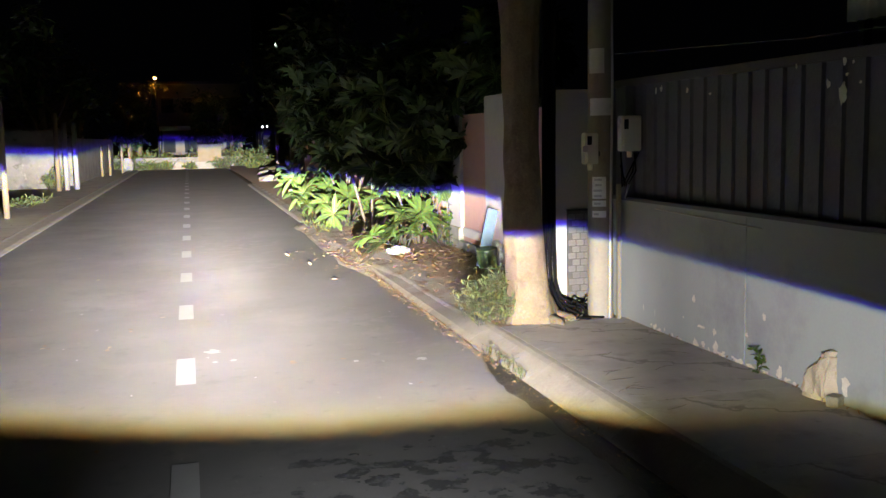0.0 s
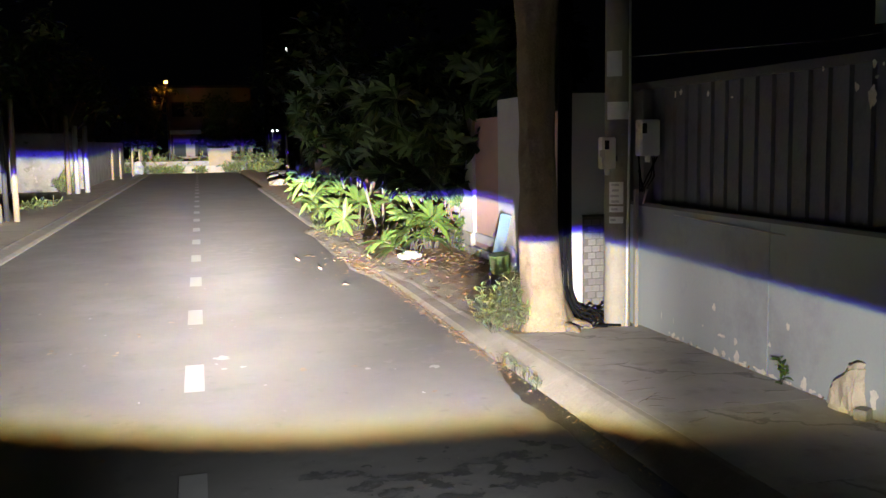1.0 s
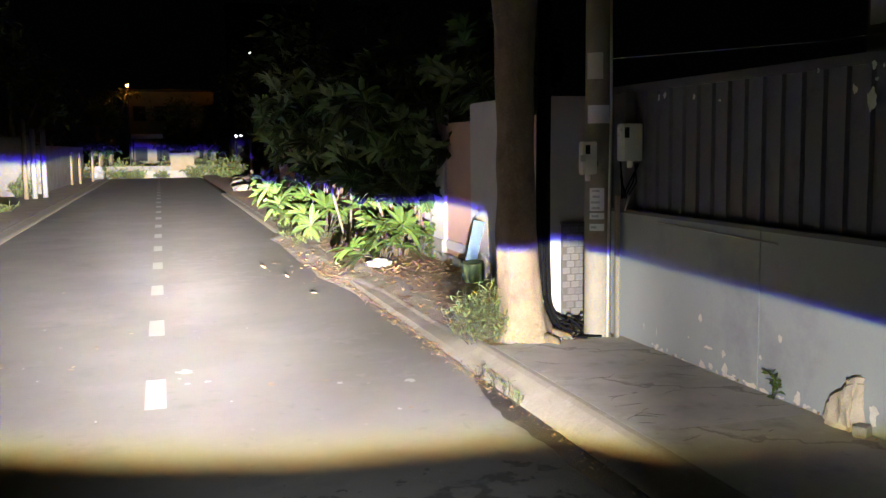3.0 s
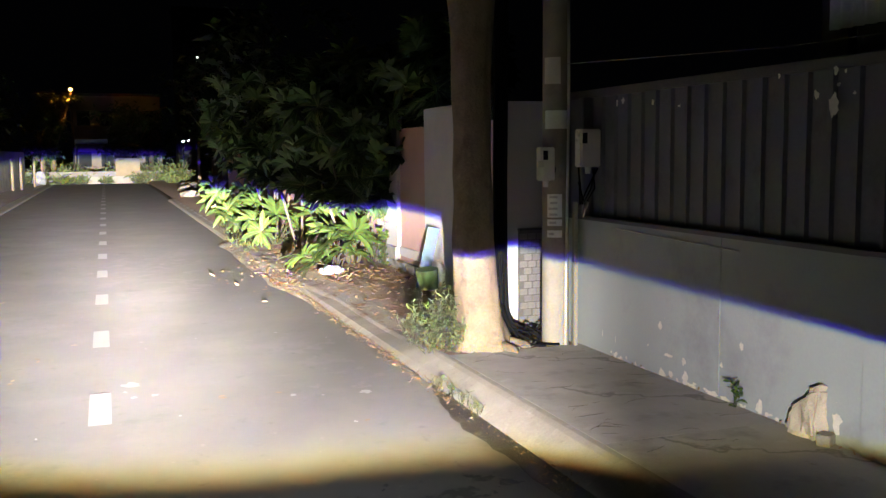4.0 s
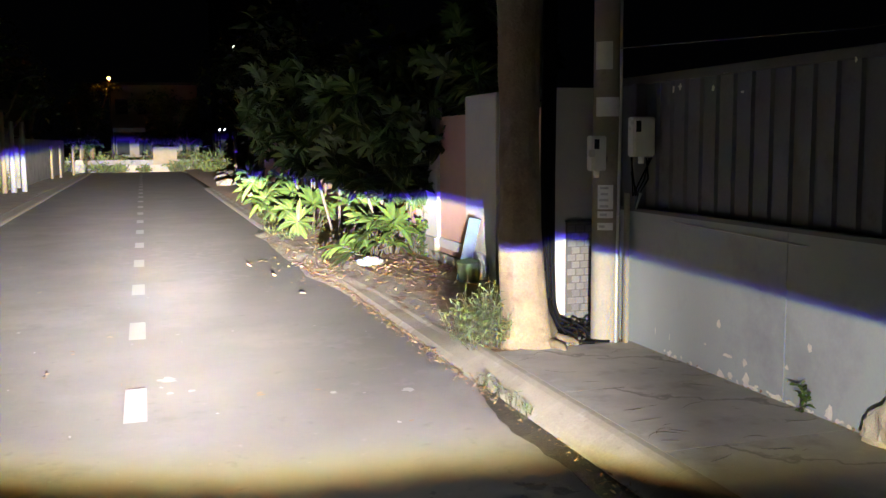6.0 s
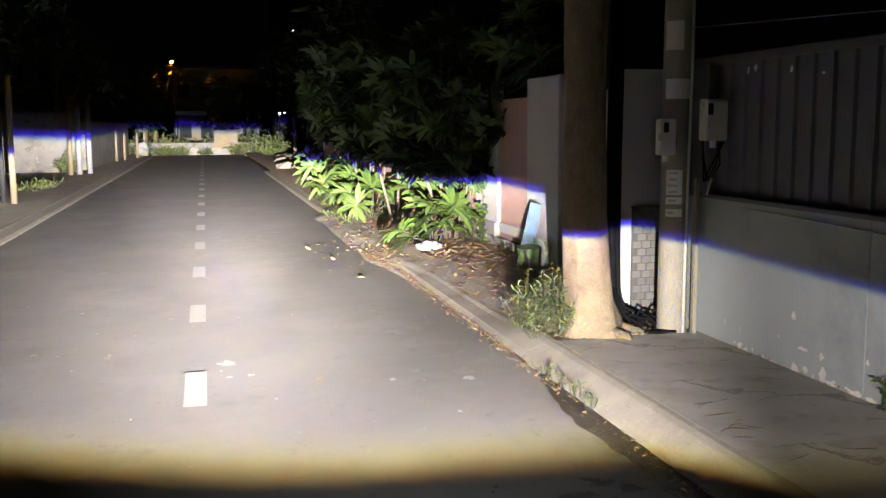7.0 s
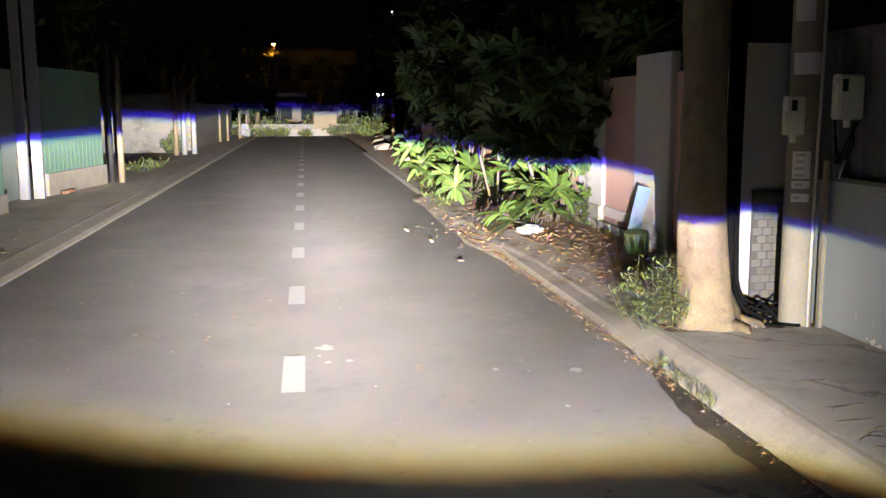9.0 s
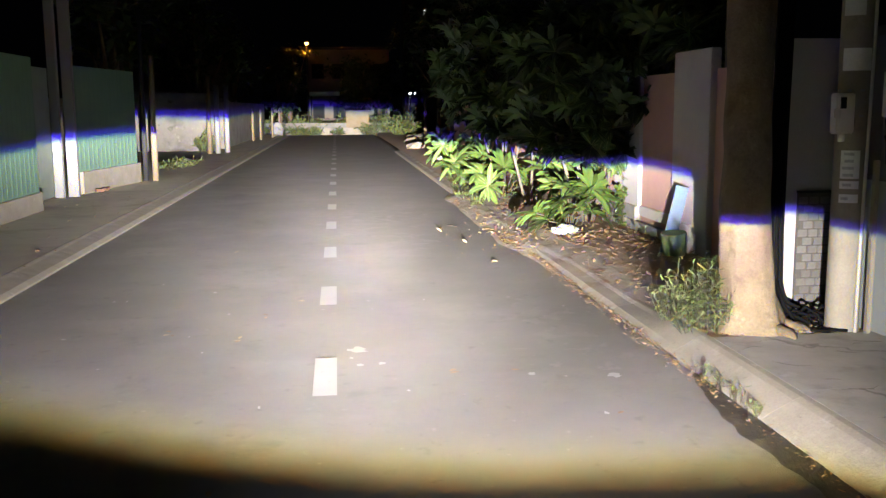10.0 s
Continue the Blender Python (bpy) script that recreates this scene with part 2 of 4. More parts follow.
def sheet(x0, x1, y0, y1, nx, ny, height, bm=None):
    bm = bm or bmesh.new()
    g = [[bm.verts.new((x0 + (x1 - x0) * i / nx, y0 + (y1 - y0) * j / ny, height(x0 + (x1 - x0) * i / nx, y0 + (y1 - y0) * j / ny))) for i in range(nx + 1)] for j in range(ny + 1)]
    for j in range(ny):
        for i in range(nx):
            bm.faces.new((g[j][i], g[j][i + 1], g[j + 1][i + 1], g[j + 1][i])).smooth = True
    return bm


def structure(ob, label, category):
    return tagged(ob, label, category, kind="structure")


# ---- the headlamp: a projector with a shutter that cuts its beam ----
def beam_limits(az):
    """Elevation of the beam's upper and lower edge at an azimuth (radians, right positive)."""
    a = math.degrees(az)
    top = 0.009 + (0.0095 * min(1, (5 - a) / 20) if a < 5 else 0.005 * min(1, (a - 5) / 14))
    top -= 0.0115 * max(0, min(1, (a - 22.5) / 4)) + 0.009 * max(0, min(1, (a - 27) / 15))
    x = math.tan(az) * 4.9
    reach = 4.7 + 0.19 * (x - 0.75) ** 2 if x < 0.75 else max(4.5, 4.7 - 0.06 * (x - 0.75))
    return top, -LAMP.z / (min(reach, 9.0) / max(0.3, math.cos(az)))


def headlamp():
    base = empty("projector_headlamp", (LAMP.x, LAMP.y, 0))
    tagged(base, "black projector headlamp on a low tripod on the asphalt", "headlamp")
    bm = bmesh.new()
    R, n = 0.25, 640
    lim = [radians(-24 + 78 * i / n) for i in range(n + 1)]
    for part_of in (0, 1):
        rows = []
        for k, az in enumerate(lim):
            t, b = beam_limits(az)
            b += 0.007 if k % 2 else -0.007  # fine teeth soften the lower edge
            ends = (t, 0.5) if part_of == 0 else (-0.8, b)
            r = R if part_of == 0 else 0.21
            rows.append([bm.verts.new((r * math.sin(az), r * math.cos(az), LAMP.z + r * e)) for e in ends])
        for p, q in zip(rows, rows[1:]):
            bm.faces.new((p[0], q[0], q[1], p[1]))
        part("upper_blade" if part_of == 0 else "lower_blade", bm, SOOT, base)
        bm = bmesh.new()
    bm.free()
    bm = bmesh.new()
    for a, b in ((-180, -24), (54, 180)):
        rows = []
        for i in range(41):
            az = radians(a + (b - a) * i / 40)
            rows.append([bm.verts.new((R * math.sin(az), R * math.cos(az), LAMP.z + R * e)) for e in (-0.8, 0.5)])
        for p, q in zip(rows, rows[1:]):
            bm.faces.new((p[0], q[0], q[1], p[1]))
    part("housing", bm, SOOT, base)
    bm = bmesh.new()
    bmesh.ops.create_circle(bm, cap_ends=True, radius=R, segments=48, matrix=Matrix.Translation((0, 0, LAMP.z + 0.5 * R)))
    part("lid", bm, SOOT, base)
    for k in range(3):
        a = radians((270, 20, 160)[k])
        part("leg", tube([(0.2 * math.cos(a), 0.2 * math.sin(a), LAMP.z - 0.19), (0.3 * math.cos(a), 0.3 * math.sin(a), 0.0)], 0.012), DARK, base)


headlamp()


# ---- ground, road, pavements ----
WALK = 0.13
rng = random.Random(4)


def bumpy(x, y, amount, size=1.0):
    return amount * noise.fractal(Vector((x * size, y * size, 3.1)), 1.0, 2.0, 4)


ground = part("ground", sheet(-400, 400, -150, 700, 2, 2, lambda x, y: -0.12), EARTH)
structure(ground, "bare dark earth around the street", "ground")
road = part("road", sheet(-2.8, 2.3, -8, 60, 24, 160, lambda x, y: bumpy(x, y, 0.004, 0.6) - 0.006), ASPHALT)
structure(road, "worn grey asphalt road with a dashed centre line", "road")
for k in range(-2, 22):
    y = 5.96 + 2.49 * k
    part("lane_dash", sheet(-0.084, 0.054, y + 0.01, y + 0.82, 2, 6, lambda x, yy: bumpy(x, yy, 0.004, 0.6)), PAINT, road)


def kerb_block(x_foot, x_top, length, z=WALK, z_end=None):
    """One sloping kerb stone along y, its foot towards the road."""
    bm = bmesh.new()
    s = 1 if x_top > x_foot else -1
    def outline(z):
        return [(x_foot, -0.1), (x_foot, 0.012), (x_foot + 0.012 * s, 0.022), (x_foot + 0.05 * s, 0.046), (x_top - 0.075 * s, z - 0.018), (x_top - 0.035 * s, z - 0.004), (x_top, z), (x_top, -0.1)]

    steps = 10 if z_end else 1
    rows = []
    for i in range(steps + 1):
        u = i / steps
        h = z + ((z_end or z) - z) * u * u * (3 - 2 * u)
        rows.append([bm.verts.new((px, 0.0008 + (length - 0.0016) * u, pz)) for px, pz in outline(h)])
    for a, b in zip(rows, rows[1:]):
        for k in range(len(a)):
            q = (k + 1) % len(a)
            bm.faces.new((a[k], a[q], b[q], b[k]))
    bm.faces.new(rows[0][::-1])
    bm.faces.new(rows[-1])
    bmesh.ops.recalc_face_normals(bm, faces=bm.faces)
    me = bpy.data.meshes.new("kerb_stone")
    bm.to_mesh(me)
    bm.free()
    me.materials.append(CONCRETE)
    return me


kerb = part("kerb_right", box((2.28, -8, -0.12), (2.42, 58, -0.01)), EARTH)
structure(kerb, "sloping concrete kerb stones, stained and worn", "kerb")
me = kerb_block(2.2, 2.445, 1.32)
low_stone = kerb_block(2.2, 2.445, 1.32, 0.075)  # worn down and silted over past the tree
low_stone.materials[0] = SILTED
ramp_stone = kerb_block(2.2, 2.445, 1.32, WALK, 0.08)
for k in range(-6, 24):
    ob = new("kerb_stone", me)
    ob.parent = kerb
    ob.matrix_basis = pose(0, 3.89 + 1.32 * k, 0)
    if k > 1:
        ob.data = ramp_stone if k == 2 else low_stone
kerbl = part("kerb_left", box((-3.0, -8, -0.12), (-2.84, 58, -0.01)), EARTH)
structure(kerbl, "sloping concrete kerb stones along the far side", "kerb")
me = kerb_block(-2.74, -3.02, 1.32, 0.1)
for k in range(-6, 41):
    ob = new("kerb_stone", me)
    ob.parent = kerbl
    ob.matrix_basis = pose(0, 3.4 + 1.32 * k, 0)

pavement = part("pavement_right", box((2.43, -8, -0.12), (3.62, 6.45, WALK - 0.03)), EARTH)
structure(pavement, "cracked grey concrete pavement beside the wall", "pavement")


def slab(x0, x1, length):
    bm = box((x0, 0.001, -0.06), (x1, length - 0.001, 0.0))
    me = bpy.data.meshes.new("slab")
    bm.to_mesh(me)
    bm.free()
    me.materials.append(SLAB)
    return me


ms = [slab(2.447, 3.543, 1.16)]
for k in range(-12, 1):
    for j, me in enumerate(ms):
        ob = new("slab", me)
        ob.parent = pavement
        ob.matrix_basis = pose(0, 5.3 + 1.16 * k, WALK)


def verge_z(x, y):
    """The verge falls towards the worn kerb."""
    return WALK - 0.012 + bumpy(x, y, 0.007, 1.3) - 0.06 * max(0, 1 - (x - 2.42) / 0.38) * min(1, max(0, (y - 6.5) / 1.2))


verge = part("verge_right", sheet(2.42, 7.0, 6.44, 62, 30, 300, verge_z), VERGE)
structure(verge, "earth verge strewn with dry leaves", "ground")
strip = part("verge_strip", sheet(2.446, 3.05, 7.6, 12.2, 40, 240, lambda x, y: 0.07 + 0.158 * (x - 2.446) + bumpy(x, y, 0.003, 3.0) - 0.12 * max(0, x - 2.64 - 0.12 * noise.noise(Vector((y * 1.1, 4.0, 0))) - 0.05 * noise.noise(Vector((x * 6, y * 6, 0))))), SILTED)
structure(strip, "broken concrete strip behind the kerb, silted over with earth", "pavement")
pleft = part("pavement_left", sheet(-9, -3.0, -8, 62, 24, 160, lambda x, y: 0.1 + bumpy(x, y, 0.01, 0.9)), DUSTY)
structure(pleft, "dusty concrete pavement with litter and grass", "pavement")
bm = bmesh.new()
rows = []
for k in range(181):
    y = 0.5 + 5.6 * k / 180
    inner = 2.03 + 0.05 * noise.noise(Vector((y * 1.6, 0.3, 0))) + 0.025 * noise.noise(Vector((y * 7, 2.3, 0))) + 0.14 * max(0, (y - 5.1) / 0.9) ** 1.5
    rows.append([bm.verts.new((inner + (2.21 - inner) * u, y, 0.002 + 0.008 * u + 0.006 * abs(noise.noise(Vector((u * 3, y * 9, 1)))))) for u in (0, 0.2, 0.5, 0.8, 1)])
for p, q in zip(rows, rows[1:]):
    for k in range(4):
        bm.faces.new((p[k], p[k + 1], q[k + 1], q[k])).smooth = True


def spill_z(x, y):
    """Earth washed over the worn kerb, thinning out towards both its ends."""
    rise = -0.035 + 0.3 * (x - 1.9 - 0.08 * noise.noise(Vector((y * 0.9, 0, 0))) - 0.36 * max(0, 1 - (y - 7.6) / 4.2) - 0.3 * max(0, (y - 17.5) / 2))
    return min(rise, verge_z(max(x, 2.43), y) + 0.012 - 0.12 * max(0, x - 2.5)) + bumpy(x, y, 0.005, 3.0)


spill = part("earth_spill", sheet(1.6, 2.75, 7.6, 19.5, 40, 400, spill_z), SILTED)
structure(spill, "earth washed over the kerb onto the road's edge", "ground")
gutter = part("gutter_silt", bm, WET)
structure(gutter, "dark damp silt in the gutter", "silt")

# ---- right-hand wall with its ribbed upper sheet ----
wall = part("wall_right", box((3.62, -8, -0.1), (3.8, 6.92, 1.12)), WALLPAINT)
structure(wall, "grey-blue painted wall with flaking paint", "wall")
part("rail", box((3.6, -8, 1.115), (3.66, 6.92, 1.145), 0.006), SHEET, wall)
# pale tube added in place of a thin highlight along the wall
part("conduit", tube([(3.606, 5.9, 1.08), (3.605, 5.2, 1.065), (3.606, 4.5, 1.05)], 0.004, 6), PVC, wall, "thin pale line imitating a highlight along the wall")
part("pier", box((3.598, 3.3, WALK - 0.03), (3.65, 3.52, 1.119), 0.006), WALLPAINT, wall)
part("pier", box((3.6165, 4.68, WALK - 0.03), (3.65, 4.9, 1.119), 0.003), WALLPAINT, wall)
part("pier", box((3.58, 6.36, 1.146), (3.66, 6.44, 2.04), 0.006), SHEET, wall)
bm = bmesh.new()
y, row = -8.0, []
while y < 6.92:
    for dy, dx in ((0.0, 0.0), (0.014, -0.02), (0.05, -0.02), (0.064, 0.0)):
        row.append((3.68 + dx, y + dy))
    y += 0.182
low = [bm.verts.new((x, yy, 1.14)) for x, yy in row]
top = [bm.verts.new((x, yy, 2.06)) for x, yy in row]
for k in range(len(row) - 1):
    bm.faces.new((low[k], low[k + 1], top[k + 1], top[k]))
part("ribbed_sheet", bm, SHEET, wall, "dark ribbed metal sheet")
part("coping", box((3.64, -8, 2.04), (3.82, 6.92, 2.1), 0.008), COPING, wall)
part("backing", box((3.7, -8, 1.12), (3.78, 6.9, 2.06)), SHEET, wall)


def flake(x, y, z, h, w, seed):
    r = random.Random(seed)
    bm = bmesh.new()
    h *= 0.8 if z < WALK + 0.2 else 1.0
    n, x = 15, x - 0.001 - 0.0003 * (seed % 50)
    vs = [bm.verts.new((x, y + w * math.cos(2 * math.pi * k / n) * r.uniform(0.45, 1.15), max(WALK + 0.002, z + h * math.sin(2 * math.pi * k / n) * r.uniform(0.5, 1.1)))) for k in range(n)][::-1]
    bm.faces.new(vs)
    part("bare_patch", bm, FLAKE, wall, "bare plaster where paint has flaked")


wall.location.x = -0.075
for k, (y, z, h, w) in enumerate(((5.33, 0.47, 0.035, 0.022), (4.47, 0.49, 0.032, 0.024), (5.05, 0.28, 0.04, 0.025), (5.23, 0.285, 0.018, 0.06), (5.3, 0.15, 0.05, 0.05), (5.19, 0.16, 0.04, 0.03), (5.03, 0.17, 0.07, 0.04), (5.83, 0.14, 0.03, 0.03), (5.91, 0.27, 0.04, 0.006), (6.1, 0.28, 0.04, 0.006), (4.75, 0.14, 0.03, 0.07), (4.61, 0.14, 0.025, 0.05), (4.29, 0.17, 0.07, 0.04), (3.69, 0.25, 0.09, 0.04), (5.47, 0.31, 0.012, 0.012), (4.65, 0.34, 0.018, 0.016), (5.53, 0.13, 0.025, 0.05), (4.95, 0.14, 0.03, 0.05))):
    flake(3.6185, y, z, h, w, k)
for k in range(22):
    flake(3.6185, rng.uniform(4.1, 6.1), rng.uniform(0.132, 0.165), rng.uniform(0.006, 0.022), rng.uniform(0.008, 0.03), 50 + k)
for k in range(14):
    flake(3.648, rng.uniform(3.0, 6.2), rng.uniform(1.9, 2.04), rng.uniform(0.01, 0.03), rng.uniform(0.01, 0.03), 90 + k)
flake(3.648, 3.81, 1.86, 0.07, 0.04, 130)

# corrugated panel behind the fence; its lower edge imitates where the light on it ends
panel = empty("sheet_panel", (3.98, 2.1, 0))
tagged(panel, "pale corrugated sheet panel on posts above the fence, cut to its lit part", "panel")
bm = bmesh.new()
cols = [[bm.verts.new((0.012 * math.cos(k * math.pi / 2.5), 0.018 * k, z)) for z in (2.3, 3.3)] for k in range(124)]
for p, q in zip(cols, cols[1:]):
    bm.faces.new((p[0], q[0], q[1], p[1])).smooth = True
part("corrugated_sheet", bm, AWNING, panel)
part("rail", box((0.02, 0, 2.3), (0.05, 2.2, 2.35)), DARK, panel)
for yy in (0.1, 2.1):
    part("post", tube([(0.05, yy, -0.12), (0.05, yy, 3.3)], 0.025), DARK, panel)
lot = part("building_right", box((5.4, -8, -0.12), (9, 6, 5.5)), NIGHTWALL)
structure(lot, "dark plastered building behind the fence", "building")

# ---- return wall: white pier and brick panel ----
wr = part("wall_return", box((3.165, 7.08, -0.1), (3.85, 7.24, 2.05)), WHITEWALL)
structure(wr, "whitewashed wall end with an open brick panel", "wall")
part("bed", box((3.29, 7.06, 0.05), (3.6, 7.085, 0.99)), MORTAR, wr)
part("ledge", box((3.285, 7.03, 0.99), (3.6, 7.09, 1.005)), DARK, wr)
bm = box((0, -0.01, 0), (0.069, 0.0, 0.05), 0.004)
bme = bpy.data.meshes.new("brick")
bm.to_mesh(bme)
bm.free()
bme.materials.append(BRICK)
for r in range(15):
    for c in range(-1, 5):
        x = 3.295 + c * 0.076 + (0.038 if r % 2 else 0)
        if x < 3.285 or x > 3.53:
            continue
        ob = new("brick", bme)
        ob.parent = wr
        ob.matrix_basis = pose(x + rng.uniform(-0.003, 0.003), 7.06 + rng.uniform(-0.004, 0.004), 0.1 + r * 0.058, 0, rng.uniform(-1.5, 1.5), 0)

# ---- garden wall, pink and white ----
wp = part("wall_garden", box((3.86, 7.24, -0.1), (4.0, 30, 1.95)), PINKWALL)
structure(wp, "pink garden wall with whitewashed piers on a block plinth", "wall")
part("pier", box((3.8, 9.58, -0.05), (3.9, 10.58, 2.15), 0.01), WHITEWALL, wp, "whitewashed pier")
part("pier", box((3.82, 11.75, 0.3), (3.9, 12.75, 2.15), 0.01), WHITEWALL, wp, "whitewashed pier")
part("dark_post", box((3.865, 9.36, -0.05), (3.905, 9.44, 2.3), 0.006), DARK, wp, "black steel post")
wp.location.x = -0.15
bm = box((0, 0, 0), (0.09, 0.38, 0.17), 0.006)
bme = bpy.data.meshes.new("block")
bm.to_mesh(bme)
bm.free()
bme.materials.append(BLOCK)
for k in range(7):
    for r in range(2 if k > 2 else 1):
        ob = new("block", bme)
        ob.parent = wp
        ob.matrix_basis = pose(3.79 + rng.uniform(-0.01, 0.01), 10.6 + k * 0.39, 0.06 + r * 0.178, 0, 0, rng.uniform(-1.5, 1.5))
part("plaster_band", box((3.83, 10.59, 0.3), (3.87, 11.74, 0.42), 0.008), WHITEWALL, wp)
bm = bmesh.new()
bmesh.ops.create_icosphere(bm, subdivisions=3, radius=1)
for v in bm.verts:
    v.co = Vector((3.8 + v.co.x * 0.1, 10.1 + v.co.y * 0.3, 0.24 + v.co.z * 0.17 + 0.03 * noise.noise(v.co * 3)))
sk = part("plastered_bulge", bm, WHITEWALL, wp)

# ---- leaning board, bag, bucket ----
bd = part("leaning_board", box((-0.065, -0.012, 0), (0.065, 0.012, 0.72), 0.004), BLUEWOOD)
bd.matrix_basis = pose(3.4, 10.0, WALK - 0.04, -5, 12, -22)
tagged(bd, "blue-grey painted board leaning against the garden wall", "board")
bm = bmesh.new()
bmesh.ops.create_icosphere(bm, subdivisions=3, radius=1)
for v in bm.verts:
    d = 1 + 0.35 * noise.noise(v.co * 2.2)
    v.co = Vector((v.co.x * 0.16 * d, v.co.y * 0.1 * d, max(-0.02, v.co.z * 0.065 * d + 0.03)))
bag = part("plastic_bag", bm, PLASTICBAG)
bag.matrix_basis = pose(2.74, 11.6, WALK)
tagged(bag, "crumpled white plastic bag lying on dry leaves", "bag")
bm = tube([(0, 0, 0), (0, 0, 0.02), (0, 0, 0.24), (0, 0, 0.25)], [0.1, 0.11, 0.13, 0.12], 14)
pot = part("plant_pot", bm, mat("green_pot_plastic", (0.09, 0.14, 0.06), 0.6, spots=[((0.14, 0.16, 0.08), 14, 0.5, 0.15)], scale=9))
pot.matrix_basis = pose(3.44, 9.85, WALK - 0.03, 4, -6, 0)
tagged(pot, "mottled green plastic pot beside the white pier", "pot")
bm = box((-0.16, -0.1, 0), (0.16, 0.1, 0.3), 0.03)
bmesh.ops.subdivide_edges(bm, edges=bm.edges, cuts=5, use_grid_fill=True)
for v in bm.verts:
    k = v.co.z / 0.3
    v.co.x = -0.13 + (v.co.x + 0.16) / 0.32 * (0.28 - 0.05 * k - 0.13 * max(0, min(1, (k - 0.35) / 0.4)))
    v.co.y *= 0.65 - 0.25 * k
    v.co += Vector((0.022 * noise.noise(v.co * 13), 0.035 * noise.noise(v.co * 12 + Vector((5, 0, 0))), 0.04 * noise.noise(v.co * 14 + Vector((0, 7, 0))) if k > 0.1 else 0))
sack = part("cement_sack", bm, SACK)
sack.matrix_basis = pose(3.51, 3.87, WALK, 0, 0, 86) @ Matrix.Diagonal((0.85, 0.8, 0.92, 1))
tagged(sack, "slumped beige cement sack leaning on the wall", "sack")
lump = part("broken_block", box((-0.045, -0.035, 0), (0.045, 0.035, 0.06), 0.004), BLOCK)
lump.matrix_basis = pose(3.49, 3.71, WALK, 0, 0, 30)
tagged(lump, "small broken beige block beside the wall", "block")


# ---- plants ----
def leaf_into(bm, m, length, width, droop, fold=0.25, segs=5, rib=True):
    """One long leaf, narrow at its foot and widest near its tip, with a raised pale midrib."""
    rows = []
    for i in range(segs + 1):
        u = i / segs
        w = width * 0.5 * (math.sin(math.pi * min(1, 0.08 + 0.92 * u ** 1.25)) ** 0.8)
        z = -droop * length * u * u + 0.1 * length * u
        rows.append([bm.verts.new(m @ Vector((s * w, length * u, z + fold * w * abs(s)))) for s in (-1, 0, 1)])
    for p, q in zip(rows, rows[1:]):
        for k in (0, 1):
            f = bm.faces.new((p[k], p[k + 1], q[k + 1], q[k]))
            f.smooth = True
    if rib:
        rr = []
        for i in range(0, segs + 1, 1):
            u = i / segs
            z = -droop * length * u * u + 0.1 * length * u + 0.0035
            w = 0.0065 * (1 - 0.7 * u)
            rr.append([bm.verts.new(m @ Vector((s * w, length * u, z))) for s in (-1, 1)])
        for p, q in zip(rr, rr[1:]):
            bm.faces.new((p[0], p[1], q[1], q[0])).material_index = 1


def rosette(r, count, length, up):
    bm = bmesh.new()
    for k in range(count):
        a = 360 * k / count + r.uniform(-14, 14)
        tilt = up * (0.3 + 0.9 * r.random()) - 12
        ln = length * r.uniform(0.65, 1.12)
        leaf_into(bm, pose(0, 0, 0.03 * r.random(), 0, 0, a) @ pose(0, 0.015, 0, tilt, 0, 0) @ pose(0, 0, 0, 0, r.uniform(-22, 22), 0), ln, ln * r.uniform(0.2, 0.29), r.uniform(0.1, 0.5))
    me = bpy.data.meshes.new("leaf_rosette")
    bm.to_mesh(me)
    bm.free()
    me.materials.append(LEAF)
    me.materials.append(RIB)
    return me


ROS = [rosette(random.Random(20 + k), 19 + k % 5, 0.36, 34) for k in range(7)]
ROSD = []
for me in ROS[:5]:
    d = me.copy()
    d.materials[0] = FOLIAGE
    ROSD.append(d)


def frangipani(place, tips, seed, label, meshes=None, foot=0.06):
    """A frangipani: grey forking stems, each tip with a rosette of long leaves. tips: (dx, dy, z)."""
    r = random.Random(seed)
    base = empty("frangipani", place)
    tagged(base, label, "shrub", "frangipani shrubs")
    for dx, dy, z in tips:
        mid = Vector((dx * 0.45 + r.uniform(-0.05, 0.05), dy * 0.45 + r.uniform(-0.05, 0.05), z * 0.55))
        z *= 0.82
        tip = Vector((dx, dy, z))
        part("stem", tube([(r.uniform(-foot, foot), r.uniform(-foot, foot), -0.05), mid, tip], [0.012, 0.01, 0.008], 6), STEM, base)
        ob = new("leaf_rosette", r.choice(meshes or ROS))
        ob.parent = base
        lean = Vector((dx, dy, 0)) * 45
        ob.matrix_basis = Matrix.Translation(tip) @ pose(0, 0, 0, 38 - 0.5 * lean.y + r.uniform(-18, 18), 0.8 * lean.x + r.uniform(-15, 15), r.uniform(0, 360)) @ Matrix.Scale(r.uniform(0.85, 1.2), 4)
    return base


G = WALK - 0.03
frangipani((2.85, 11.95, G), [(0.25, -0.15, 0.62), (-0.42, -0.2, 0.3), (-0.1, -0.15, 0.45), (0.0, 0.05, 0.62), (0.05, -0.3, 0.36), (0.38, 0.0, 0.5), (-0.3, -0.32, 0.2), (0.22, -0.22, 0.3)], 1, "low bright green frangipani on leaf-strewn earth")
frangipani((3.3, 13.9, G), [(-0.2, -0.3, 0.5), (0.1, -0.3, 0.62), (0.3, 0.0, 0.55), (-0.15, 0.3, 0.7), (0.25, 0.35, 0.75)], 2, "low bright green frangipani on leaf-strewn earth")
frangipani((2.75, 16.0, G), [(-0.25, -0.3, 0.3), (0.35, -0.3, 0.34), (-0.3, 0.2, 0.48), (0.1, 0.3, 0.6), (0.5, 0.1, 0.5)], 3, "low bright green frangipani on leaf-strewn earth")
